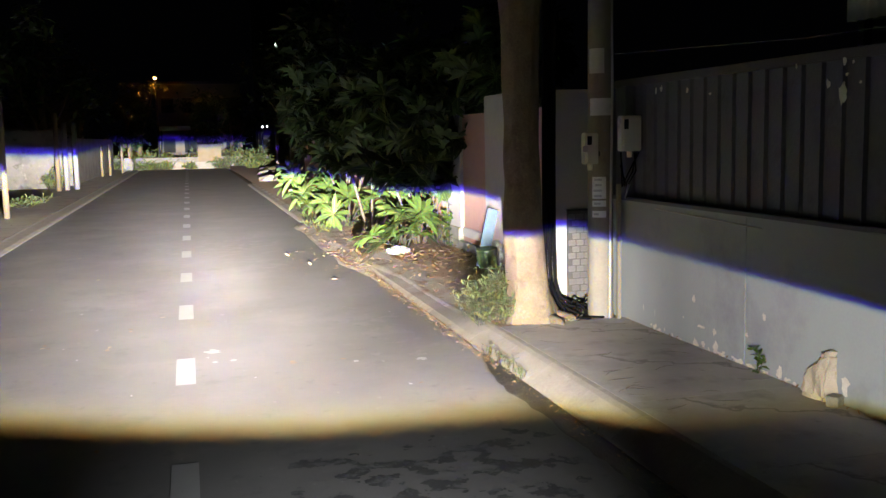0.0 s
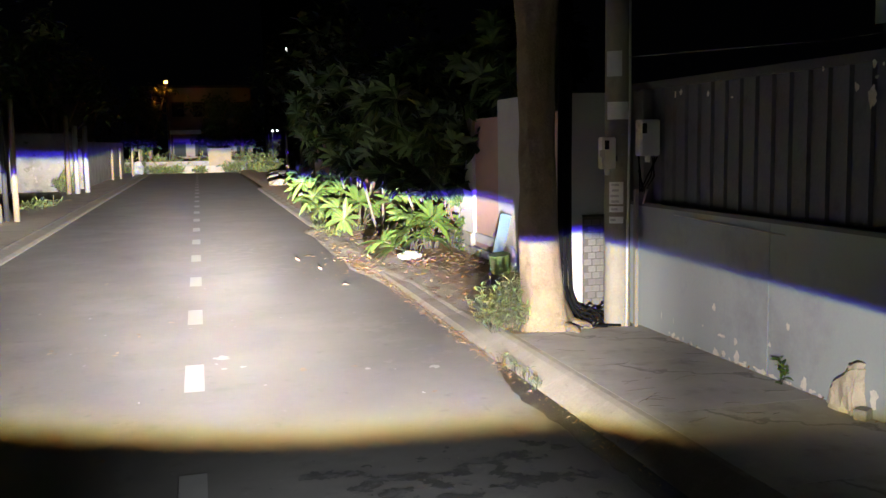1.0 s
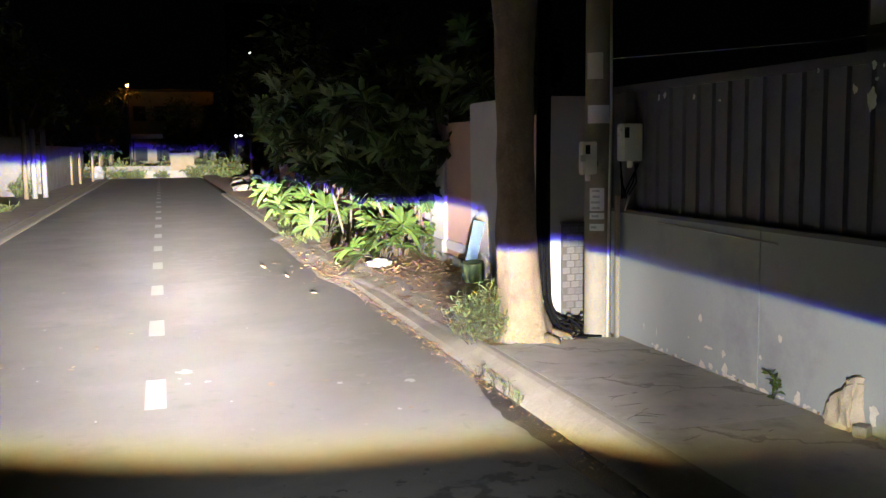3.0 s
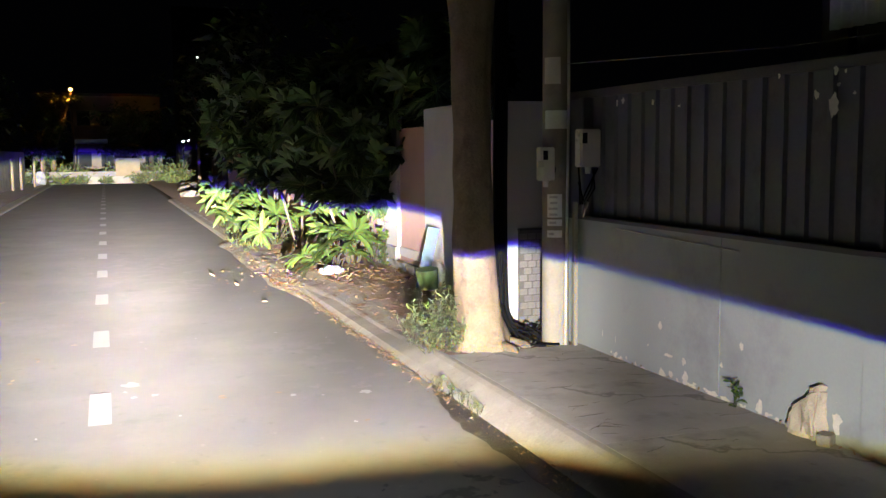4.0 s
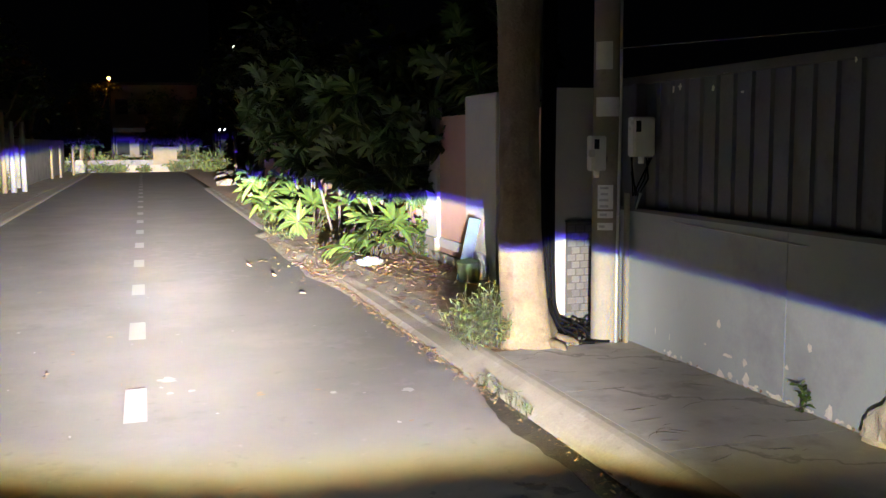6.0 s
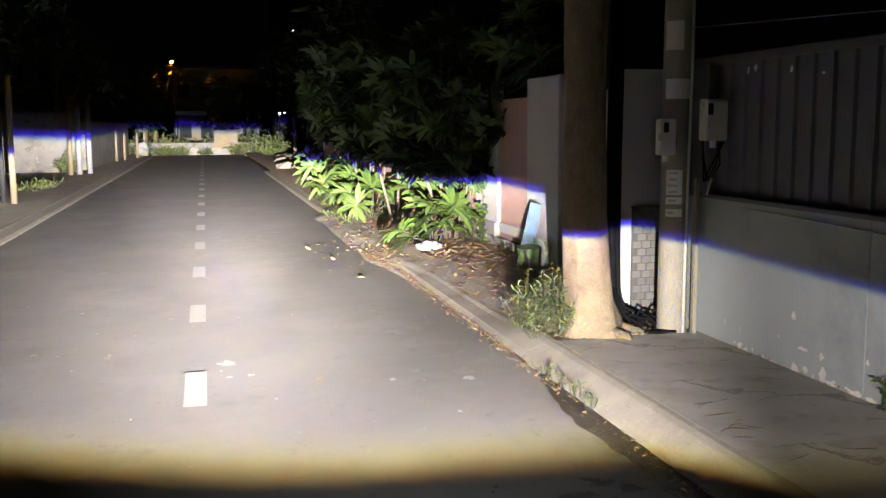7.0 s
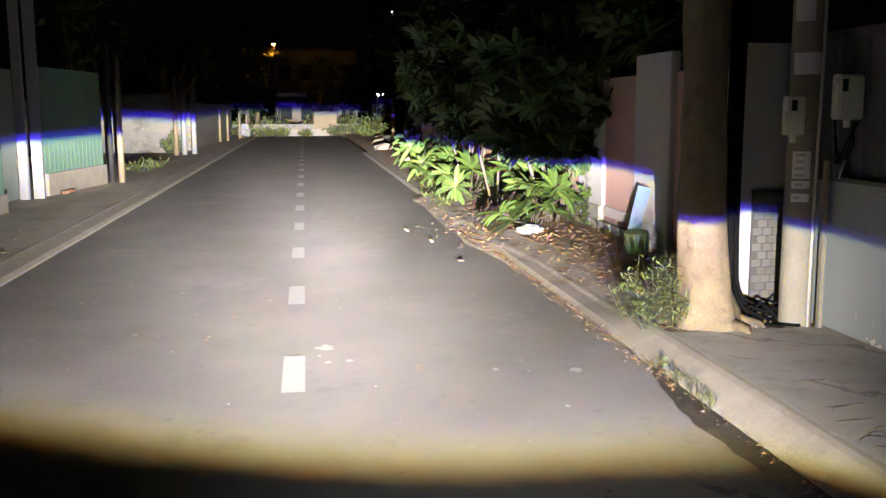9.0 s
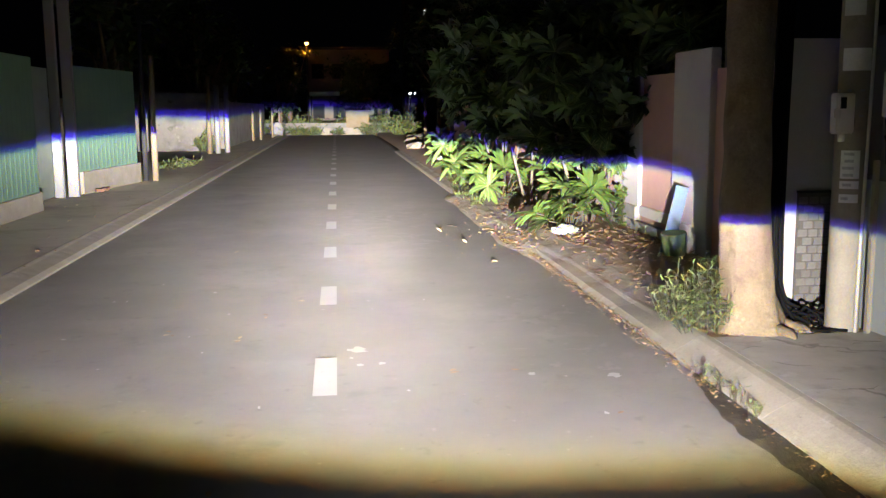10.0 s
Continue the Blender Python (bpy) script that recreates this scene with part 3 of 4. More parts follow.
frangipani((2.55, 17.7, G), [(-0.3, -0.3, 0.36), (0.1, -0.35, 0.45), (0.4, 0.0, 0.6), (-0.3, 0.3, 0.6), (0.2, 0.4, 0.75), (-0.1, 0.0, 0.4)], 4, "low bright green frangipani by the kerb")
frangipani((2.6, 19.6, G), [(-0.3, -0.3, 0.6), (0.1, -0.35, 0.8), (0.4, 0.0, 0.9), (-0.35, 0.3, 0.9), (0.2, 0.4, 1.0)], 5, "low bright green frangipani by the kerb")
frangipani((2.75, 22.4, G), [(-0.35, -0.3, 0.6), (0.1, -0.35, 0.85), (0.4, 0.0, 0.9), (-0.3, 0.3, 1.0)], 6, "pale green frangipani beside rubble by the kerb")


def big_shrub(place, spread, low, high, count, seed):
    r = random.Random(seed)
    base = empty("frangipani", place)
    tagged(base, "tall dense frangipani shrub with dark green leaves", "shrub", "frangipani shrubs")
    limbs = []
    for k in range(5):
        a = 2 * math.pi * k / 5 + r.uniform(-0.4, 0.4)
        e = Vector((spread[0] * 0.55 * math.cos(a), spread[1] * 0.55 * math.sin(a), low + (high - low) * r.uniform(0.35, 0.75)))
        m = e * 0.5 + Vector((0.1 * math.cos(a + 1), 0.1 * math.sin(a + 1), 0.1))
        part("limb", tube([(0.05 * math.cos(a), 0.05 * math.sin(a), -0.05), m + Vector((r.uniform(-0.1, 0.1), r.uniform(-0.1, 0.1), -0.1)), e], [0.022, 0.02, 0.014], 7), BARKDARK, base)
        limbs.append((m, e))
    for k in range(count):
        a, b = r.uniform(0, 2 * math.pi), r.uniform(-1, 1)
        q = math.sqrt(1 - b * b) * (0.75 + 0.3 * r.random())
        tip = Vector((spread[0] * q * math.cos(a), spread[1] * q * math.sin(a), low + (high - low) * (0.5 + 0.5 * b * (0.8 + 0.25 * r.random()))))
        tip += 0.22 * Vector((noise.noise(tip * 1.7), noise.noise(tip * 1.7 + Vector((9, 0, 0))), noise.noise(tip * 1.7 + Vector((0, 9, 0)))))
        if k % 4 == 0:
            m, e = min(limbs, key=lambda l: (l[1] - tip).length)
            part("twig", tube([m.lerp(e, 0.7), (e + tip) / 2 - Vector((0, 0, 0.08)), tip], [0.016, 0.012, 0.009], 5), STEM, base)
        ob = new("leaf_rosette", r.choice(ROSD))
        ob.parent = base
        out = Vector((math.cos(a), math.sin(a), 0)) * (50 * q)
        ob.matrix_basis = Matrix.Translation(tip) @ pose(0, 0, 0, -out.y + r.uniform(-20, 20), out.x + r.uniform(-20, 20), r.uniform(0, 360)) @ Matrix.Scale(r.uniform(0.62, 1.0), 4)


big_shrub((3.3, 12.7, G), (0.95, 0.9), 0.72, 2.8, 165, 11)
big_shrub((3.6, 12.75, G), (0.78, 1.15), 0.85, 2.9, 110, 16)
big_shrub((4.35, 11.9, G), (0.8, 1.0), 1.45, 3.3, 110, 15)
big_shrub((3.0, 14.9, G), (0.95, 1.0), 0.9, 3.0, 135, 12)
big_shrub((3.0, 17.2, G), (1.0, 1.2), 0.95, 3.2, 115, 13)
big_shrub((3.2, 20.2, G), (1.1, 1.4), 1.0, 3.6, 100, 14)


def clump(name, place, size, count, leaf, material, seed, label, category, stems=30, slim=0.28):
    """A weed or hedge: thin stems and many small leaves in an uneven mound."""
    r = random.Random(seed)
    base = empty(name, place)
    tagged(base, label, category)
    bm, bs = bmesh.new(), bmesh.new()
    for k in range(stems):
        a = r.uniform(0, 2 * math.pi)
        q = math.sqrt(r.random())
        foot = Vector((size[0] * 0.55 * q * math.cos(a), size[1] * 0.55 * q * math.sin(a), -0.03))
        tip = Vector((size[0] * q * math.cos(a) * r.uniform(0.7, 1.25), size[1] * q * math.sin(a) * r.uniform(0.7, 1.25), size[2] * (1 - 0.45 * q) * r.uniform(0.5, 1.15)))
        mid = foot.lerp(tip, 0.5) + Vector((r.uniform(-1, 1), r.uniform(-1, 1), 1)) * 0.04
        tube([foot, mid, tip], [leaf * 0.035, leaf * 0.028, leaf * 0.012], 4, bs, False)
        for j in range(count // stems):
            u = r.uniform(0.12, 1.02)
            p = foot.lerp(mid, u * 2) if u < 0.5 else mid.lerp(tip, u * 2 - 1)
            ln = leaf * r.uniform(0.5, 1.2)
            leaf_into(bm, Matrix.Translation(p) @ pose(0, 0, 0, r.uniform(-25, 75), r.uniform(-40, 40), r.uniform(0, 360)), ln, ln * r.uniform(0.6, 1.1) * slim, r.uniform(0, 0.5), segs=3, rib=False)
    tagged(part("stalk", bs, STEM, base), kind="stuff")
    tagged(part("foliage", bm, material, base), kind="stuff")
    return base


clump("weed_clump", (2.54, 6.74, G), (0.36, 0.27, 0.52), 1350, 0.06, WEED, 31, "straggly green weeds at the foot of the tree", "weed", 95, 0.2)
clump("weed_clump", (2.47, 7.1, G), (0.22, 0.22, 0.46), 540, 0.05, WEED, 32, "straggly weeds with dry stalks beside the tree", "weed", 60, 0.17)
clump("weed_clump", (2.66, 7.2, G), (0.16, 0.2, 0.55), 320, 0.05, WEED, 33, "thin tall weeds behind the tree pit edge", "weed", 40, 0.15)
for k, (x, y, h) in enumerate(((2.2, 5.75, 0.12), (2.2, 5.5, 0.13), (2.2, 5.28, 0.08), (2.19, 6.0, 0.15))):
    clump("grass_tuft", (x, y, 0.005), (0.035, 0.12, h), 60, 0.045, WEED, 40 + k, "small grass tuft growing in the gutter", "grass", 14, 0.12)
clump("wall_plant", (3.5, 4.47, WALK), (0.03, 0.05, 0.24), 34, 0.058, LEAF, 50, "small green seedling growing from the wall's foot", "plant", 3, 0.6)
clump("climber", (3.58, 12.2, 0.1), (0.08, 0.3, 0.75), 60, 0.11, LEAF, 51, "small climber against the garden wall", "plant", 6, 0.5)
clump("grass_tuft", (-4.1, 26.6, 0.11), (0.6, 2.4, 0.16), 420, 0.14, WEED, 52, "grass patch on the pavement by the posts", "grass", 60)
clump("bush", (-4.5, 35.2, 0.11), (0.45, 0.6, 0.75), 300, 0.2, WEED, 53, "spiky pale bush in front of a wall", "bush", 40)


for k, (x, y) in enumerate(((2.70, 16.2), (2.65, 17.4), (2.3, 15.6), (2.3, 16.6), (2.4, 18.4), (2.45, 20.6), (3.05, 16.2), (3.25, 17.6))):
    clump("grass_tuft", (x, y, 0.08), (0.25, 0.45, 0.16), 110, 0.11, HEDGE, 140 + k, "pale grass tuft under the frangipani shrubs", "grass", 24, 0.16)


# ---- the street tree ----
def street_tree():
    base = empty("street_tree", (2.805, 6.68, G))
    tagged(base, "street tree with a pale straight trunk and flared roots", "tree")
    bm = bmesh.new()
    prof = [(0, 0.235), (0.06, 0.225), (0.16, 0.198), (0.3, 0.178), (0.5, 0.17), (0.8, 0.162), (1.2, 0.152), (1.7, 0.144), (2.1, 0.147), (2.5, 0.16), (2.8, 0.19), (3.05, 0.21)]
    n, rings = 40, []
    fine = []
    for (za, ra), (zb, rb) in zip(prof, prof[1:]):
        steps = max(1, round((zb - za) / 0.06))
        fine += [(za + (zb - za) * i / steps, ra + (rb - ra) * i / steps) for i in range(steps)]
    for z, rad in fine + [prof[-1]]:
        cx = -0.075 * min(1, z / 0.9)
        ring = []
        for k in range(n):
            a = 2 * math.pi * k / n
            flare = max(0, 1 - z / 0.3) * 0.07 * (0.5 + 0.5 * math.cos(5 * a + 0.6))
            q = rad + flare + 0.014 * noise.noise(Vector((math.cos(a) * 2, math.sin(a) * 2, z * 3))) + 0.009 * noise.noise(Vector((math.cos(a) * 5, math.sin(a) * 5, z * 2.2 + 7)))
            ring.append(bm.verts.new((cx + q * math.cos(a), q * math.sin(a), z - 0.04)))
        rings.append(ring)
    for p, q in zip(rings, rings[1:]):
        for k in range(n):
            bm.faces.new((p[k], p[(k + 1) % n], q[(k + 1) % n], q[k])).smooth = True
    part("trunk", bm, BARK, base)
    r = random.Random(8)
    tips = []
    for k in range(6):
        a = 2 * math.pi * k / 6 + 0.4
        p0 = Vector((-0.07 + 0.08 * math.cos(a), 0.08 * math.sin(a), 2.85))
        p1 = Vector((0.5 * math.cos(a), 0.5 * math.sin(a), 3.8))
        p2 = Vector((1.3 * math.cos(a), 1.3 * math.sin(a), 4.6 + r.random()))
        part("limb", tube([p0, p1, p2], [0.1, 0.075, 0.03], 9), BARK, base)
        tips += [p1, p2, (p1 + p2) / 2]
    bm = bmesh.new()
    for k in range(1500):
        c = r.choice(tips) + Vector((r.gauss(0, 0.55), r.gauss(0, 0.55), 0.4 + abs(r.gauss(0, 0.5))))
        ln = r.uniform(0.1, 0.2)
        leaf_into(bm, Matrix.Translation(c) @ pose(0, 0, 0, r.uniform(-60, 40), r.uniform(-40, 40), r.uniform(0, 360)), ln, ln * 0.45, 0.3, segs=3, rib=False)
    part("crown", bm, FOLIAGE, base)
    for k in range(6):
        a = -1.2 + 0.75 * k
        part("root", tube([(0.2 * math.cos(a), 0.2 * math.sin(a), 0.06), (0.33 * math.cos(a + 0.1), 0.33 * math.sin(a + 0.1), 0.035), (0.46 * math.cos(a - 0.1), 0.42 * math.sin(a - 0.1), -0.02)], [0.05, 0.035, 0.015], 7), BARK, base)


street_tree()


def stone(place, size, seed, name="stone", material=None, label="pale loose stone among leaves at the tree's foot", group="loose stones"):
    r = random.Random(seed)
    bm = bmesh.new()
    bmesh.ops.create_icosphere(bm, subdivisions=2, radius=1)
    off = Vector((r.uniform(0, 50), 0, 0))
    for v in bm.verts:
        d = 1 + 0.45 * noise.noise(v.co * 1.3 + off)
        v.co = Vector((v.co.x * size[0] * d, v.co.y * size[1] * d, v.co.z * size[2] * d))
    ob = part(name, bm, material or STONE)
    ob.matrix_basis = pose(*place, r.uniform(-12, 12), r.uniform(-12, 12), r.uniform(0, 360))
    return tagged(ob, label, name, group)


for k, (x, y, q) in enumerate(((3.06, 6.62, 0.075), (3.14, 6.74, 0.06), (3.22, 6.62, 0.055), (3.19, 6.85, 0.05), (3.1, 6.52, 0.04), (3.26, 6.56, 0.035), (3.01, 6.52, 0.05), (3.3, 6.74, 0.045), (2.66, 6.5, 0.035), (2.93, 6.5, 0.04))):
    stone((x, y, G + q * 0.35), (q * 1.2, q, q * 0.7), 200 + k)
for k in range(9):
    x, y = rng.uniform(1.9, 2.5), rng.uniform(11.0, 13.6)
    q = rng.uniform(0.012, 0.028)
    stone((x, y, min(0.15, max(0, 0.36 * (x - 2.08))) + q * 0.25), (q * 1.2, q, q * 0.5), 230 + k, "clod", EARTH, "dark earth clod at the road's edge", "earth clods")
for k in range(26):
    y = rng.uniform(27, 48)
    x = rng.uniform(2.8, 4.3) + 0.02 * (y - 27)
    q = rng.uniform(0.1, 0.36)
    stone((x, y, G + q * 0.25), (q * 1.3, q, q * 0.5), 260 + k, "rubble_lump", STONE, "pale broken concrete lump in a heap", "rubble heap")


# ---- utility pole with boxes, notices and cables ----
PX, PY = 3.385, 6.58


def utility_pole():
    base = empty("utility_pole", (PX, PY, G))
    tagged(base, "concrete utility pole with pasted notices and pipes", "pole")
    bm = bmesh.new()
    n, rings = 20, []
    for z in (0, 0.05, 0.5, 1.2, 2.0, 3.2, 7.5):
        rad = 0.108 - 0.004 * z + (0.012 if z < 0.03 else 0)
        rings.append([bm.verts.new((rad * math.cos(2 * math.pi * k / n), rad * math.sin(2 * math.pi * k / n), z)) for k in range(n)])
    for p, q in zip(rings, rings[1:]):
        for k in range(n):
            bm.faces.new((p[k], p[(k + 1) % n], q[(k + 1) % n], q[k])).smooth = True
    bm.faces.new(rings[-1])
    part("shaft", bm, POLE, base)
    part("pipe", tube([(0.03, -0.118, 0.02), (0.035, -0.115, 0.6), (0.045, -0.11, 1.1), (0.06, -0.105, 1.9), (0.06, -0.1, 3.0)], 0.011, 8), PVC, base, "thin white plastic pipe")
    part("batten", box((0.085, -0.16, 0.0), (0.115, -0.12, 1.15), 0.004), POLE, base)

    def wrap(z0, z1, a0, a1, off, name, material, parent, label=""):
        bm = bmesh.new()
        rows = [[bm.verts.new(((0.108 - 0.004 * z + off) * math.cos(radians(a)), (0.108 - 0.004 * z + off) * math.sin(radians(a)), z)) for z in (z0, z1)] for a in [a0 + (a1 - a0) * i / 8 for i in range(9)]]
        for p, q in zip(rows, rows[1:]):
            bm.faces.new((p[0], q[0], q[1], p[1])).smooth = True
        return part(name, bm, material, parent, label)

    for z0, z1, lines in ((1.03, 1.21, 4), (0.965, 1.015, 1), (0.875, 0.93, 1)):
        nt = wrap(z0, z1, -152, -88, 0.003, "notice", PAPER, base, "faded paper notice pasted round the pole")
        for k in range(lines):
            z = z1 - (z1 - z0) * (k + 0.5) / lines
            a = rng.uniform(-146, -138)
            wrap(z - 0.009, z + 0.009, a, a + rng.uniform(22, 44), 0.005, "print_bar", INK, nt)
    wrap(1.71, 1.85, -165, -60, 0.004, "plate", PAPER, base, "pale metal sheet strapped round the pole")
    wrap(2.05, 2.25, -170, -95, 0.004, "plate", BOXGREY, base, "grey sheet fixed high on the pole")
    for z in (1.58, 1.42):
        wrap(z, z + 0.015, -180, 180, 0.004, "strap", STEELWHITE, base)


utility_pole()


def meter_box(place, w, h, d, seed, label):
    base = empty("meter_box", place)
    tagged(base, label, "meter box", "meter boxes")
    part("body", box((-w / 2, -d, 0), (w / 2, 0, h), 0.008), BOXGREY, base)
    lid = part("lid", box((-w / 2 + 0.008, -d - 0.012, 0.01), (w / 2 - 0.008, -d - 0.002, h - 0.01), 0.004), BOXGREY, base)
    part("window", box((-w / 2 + 0.012, -d - 0.015, h * 0.62), (-w / 2 + 0.05, -d - 0.011, h * 0.9)), GLASS, lid, "small dark reading window")
    part("gland", tube([(0, -d / 2, -0.05), (0, -d / 2, 0.003)], [0.02, 0.025], 8), BOXGREY, base)
    return base


m1 = meter_box((3.215, 6.45, 1.42), 0.115, 0.25, 0.09, 1, "grey electricity meter box with a lifted flap on the pole")
part("flap", box((-0.1, -0.13, 0.1), (-0.055, -0.128, 0.15)), PVC, m1, "white flap hanging open")
part("bracket", box((0.04, -0.02, 0.06), (0.1, 0.12, 0.1)), DARK, m1)
m2 = meter_box((3.475, 6.27, 1.52), 0.17, 0.28, 0.09, 2, "large grey electricity meter box beside the pole")
part("bracket", box((0.0, -0.02, 0.1), (0.04, 0.05, 0.14)), DARK, m2)


def cables():
    base = empty("cable_bundle", (3.05, 6.88, 0))
    tagged(base, "thick black cable bundle running down beside the tree to the ground", "cable")
    for k in range(6):
        dx = -0.055 + 0.021 * k
        dy = 0.012 * (k % 2)
        low = 0.36 + 0.02 * (k % 3)
        pts = [(dx + 0.03, dy, 7.0), (dx + 0.02, dy, 3.0), (dx, dy, 1.4), (dx, dy, 0.75), (dx + 0.015, dy, low), (dx + 0.06, dy - 0.03, 0.26), (dx + 0.12 + 0.012 * k, dy - 0.1, 0.2 + 0.01 * (k % 2)), (0.16 + 0.03 * k, -0.22 + 0.02 * k, 0.15 + 0.02 * (k % 3)), (0.22 + 0.035 * k, -0.36 + 0.03 * k, 0.13)]
        if k % 2:
            pts = pts[:4] + [(dx + 0.01, dy, low), (dx + 0.03, dy - 0.03, 0.24), (dx + 0.05, dy - 0.08, 0.16), (dx + 0.06, dy - 0.12, 0.06)]
        part("cable", tube(pts, 0.013, 7), BLACK, base)
    part("cable", tube([(0.0, -0.02, 0.42), (0.03, -0.1, 0.25), (0.07, -0.2, 0.16), (0.1, -0.33, 0.13)], 0.013, 7), BLACK, base)
    for k in range(4):
        u, v = 0.06 * k, 0.03 * (k % 2)
        part("cable", tube([(0.04 + u, -0.08 - v, 0.17), (0.08 + u, -0.16 - v, 0.23 + v), (0.14 + u, -0.22 - v, 0.21), (0.15 + u, -0.3 + v, 0.155), (0.09 + u, -0.37 + v, 0.14), (0.2 + u, -0.41 + v, 0.14)], 0.011, 7), BLACK, base)
    b2 = empty("service_cable", (3.47, 6.23, -0.04))
    tagged(b2, "black service cables hanging from the meter boxes", "cable")
    for k in range(3):
        part("cable", tube([(0.04 + 0.02 * k, -0.02, 1.55), (0.05 - 0.03 * k, -0.03, 1.4), (-0.03 - 0.02 * k, -0.03, 1.28), (-0.06, 0.02, 1.45 + 0.1 * k)], 0.006, 6), BLACK, b2)
    part("cable_tag", tube([(-0.02, -0.05, 1.3), (-0.06, -0.06, 1.19)], [0.012, 0.005], 6), PVC, b2)
    b4 = empty("slack_wire", (3.42, 6.5, 0))
    tagged(b4, "thin grey wire slung low along the top of the fence", "cable")
    part("wire", tube([(0, 0, 2.3), (0.33, -2.1, 2.215), (0.33, -2.9, 2.205), (0.36, -8.5, 2.3)], 0.0025, 6), DULLWALL, b4)
    b3 = empty("overhead_wire", (3.4, 6.5, 0))
    tagged(b3, "overhead wires from the pole along the wall", "cable")
    for k in range(3):
        part("wire", tube([(0, 0, 6.2 - 0.25 * k), (0.1, -3, 5.6 - 0.3 * k), (0.3, -8, 5.2 - 0.3 * k), (0.5, -14, 5.9 - 0.3 * k)], 0.012, 6), BLACK, b3)


cables()


# ---- dry leaves ----
def litter(name, count, spot, seed, size, label, lift=0.0):
    r = random.Random(seed)
    bm = bmesh.new()
    for k in range(count):
        x, y, z = spot(r)
        ln = size * r.uniform(0.5, 1.3)
        leaf_into(bm, Matrix.Translation((x, y, z + 0.012)) @ pose(0, 0, 0, r.uniform(-14, 14), r.uniform(-25, 25), r.uniform(0, 360)), ln, ln * r.uniform(0.3, 0.5), r.uniform(-0.35, 0.35), r.uniform(-0.5, 0.6), 3, False)
    ob = part(name, bm, LITTER)
    return tagged(ob, label, "dry leaves", kind="stuff")


def on_verge(r):
    y = 6.6 + 9 * r.random() ** 1.2
    x = 2.47 + abs(r.gauss(0, 0.3)) if r.random() < 0.55 else r.uniform(2.45, 3.6)
    return x, y, verge_z(x, y) - 0.004


def in_gutter(r):
    y = 2.5 + 11 * r.random() if r.random() < 0.35 else 5.6 + 6 * r.random()
    return 2.15 + r.gauss(0, 0.035) + (0.02 * max(0, y - 9)), y, 0.012


def by_kerb_end(r):
    x, y = 2.02 + abs(r.gauss(0, 0.2)), (11.75 + r.gauss(0, 0.45) if r.random() < 0.6 else 12 + abs(r.gauss(0, 3)))
    return x, y, max(0.0, min(0.15, 0.36 * (x - 2.08))) + 0.012


def under_shrubs(r):
    x, y = r.uniform(2.6, 3.8), r.gauss(11.2, 0.6)
    return x, y, verge_z(x, y) + 0.002


litter("leaf_litter", 850, on_verge, 61, 0.055, "brown dry leaves strewn over the earth verge")
litter("gutter_leaves", 1500, in_gutter, 62, 0.028, "dry leaves washed along the gutter")
litter("kerb_leaves", 420, by_kerb_end, 63, 0.06, "dry leaves and bits heaped at the road's edge")
litter("shrub_leaves", 360, under_shrubs, 64, 0.085, "large dry leaves heaped under the shrubs")
litter("road_bits", 34, lambda r: (r.uniform(1.4, 2.2), 10.2 + 4 * r.random(), 0.002), 67, 0.065, "scattered dry leaf bits on the road's edge")
litter("wall_foot_litter", 80, lambda r: (3.535 - abs(r.gauss(0, 0.03)), r.uniform(3.4, 6.3), WALK), 65, 0.025, "dry leaves and crumbs along the wall's foot")
litter("tree_foot_leaves", 150, lambda r: (r.uniform(2.5, 3.45), 6.47 + abs(r.gauss(0, 0.16)), WALK - 0.012), 68, 0.035, "dry leaves and crumbs round the foot of the tree")
litter("left_litter", 200, lambda r: (r.uniform(-4.4, -2.6), r.uniform(8, 34), 0.1), 66, 0.045, "scattered dry leaves on the far pavement")


def fallen_leaf(x, y, seed, size=0.06, z=0.002, material=None, label="single dry leaf lying on the asphalt"):
    r = random.Random(seed)
    bm = bmesh.new()
    leaf_into(bm, pose(0, 0, 0, r.uniform(-2, 2), r.uniform(-4, 4), r.uniform(0, 360)), size, size * 0.45, r.uniform(0.0, 0.12), 0.12, 4, False)
    ob = part("fallen_leaf", bm, material or (STRAW if seed % 3 == 0 else LITTER))
    ob.location = (x, y, z)
    tagged(ob, label, "leaf", "fallen leaves on the road")


for k, (x, y) in enumerate(((-1.06, 11.50), (-0.49, 8.06), (-1.12, 7.55), (-0.61, 7.31), (0.74, 6.36), (1.12, 6.35), (-1.51, 13.96), (1.57, 20.35), (0.24, 10.98), (-0.21, 8.63), (-2.44, 14.34), (1.61, 11.91), (1.71, 11.22), (1.86, 11.15), (1.34, 11.60), (2.17, 9.97), (-0.48, 4.61), (1.56, 5.47), (-1.14, 7.57), (0.74, 6.32), (-0.62, 7.31), (-1.09, 11.50), (-2.12, 12.53), (-0.48, 8.11), (-0.63, 7.37), (-1.14, 7.64))):
    fallen_leaf(x, y, 300 + k)
twigs = empty("twig_scatter", (2.95, 5.3, WALK))
tagged(twigs, "thin dry twigs lying on the pavement", "twigs")
for k in range(30):
    x, y, a, ln = rng.uniform(-0.42, 0.52), rng.uniform(-1.4, 1.1), radians(rng.uniform(-40, 40)), rng.uniform(0.05, 0.22)
    bend = rng.uniform(-0.25, 0.25) * ln
    d, s_ = Vector((math.cos(a), math.sin(a), 0)) * ln / 2, Vector((-math.sin(a), math.cos(a), 0)) * bend
    c = Vector((x, y, 0.0015))
    part("twig", tube([c - d, c - d * 0.4 + s_ * 0.8, c + d * 0.3 + s_, c + d], [0.0005, 0.0009, 0.0008, 0.0004], 5), TWIG, twigs)


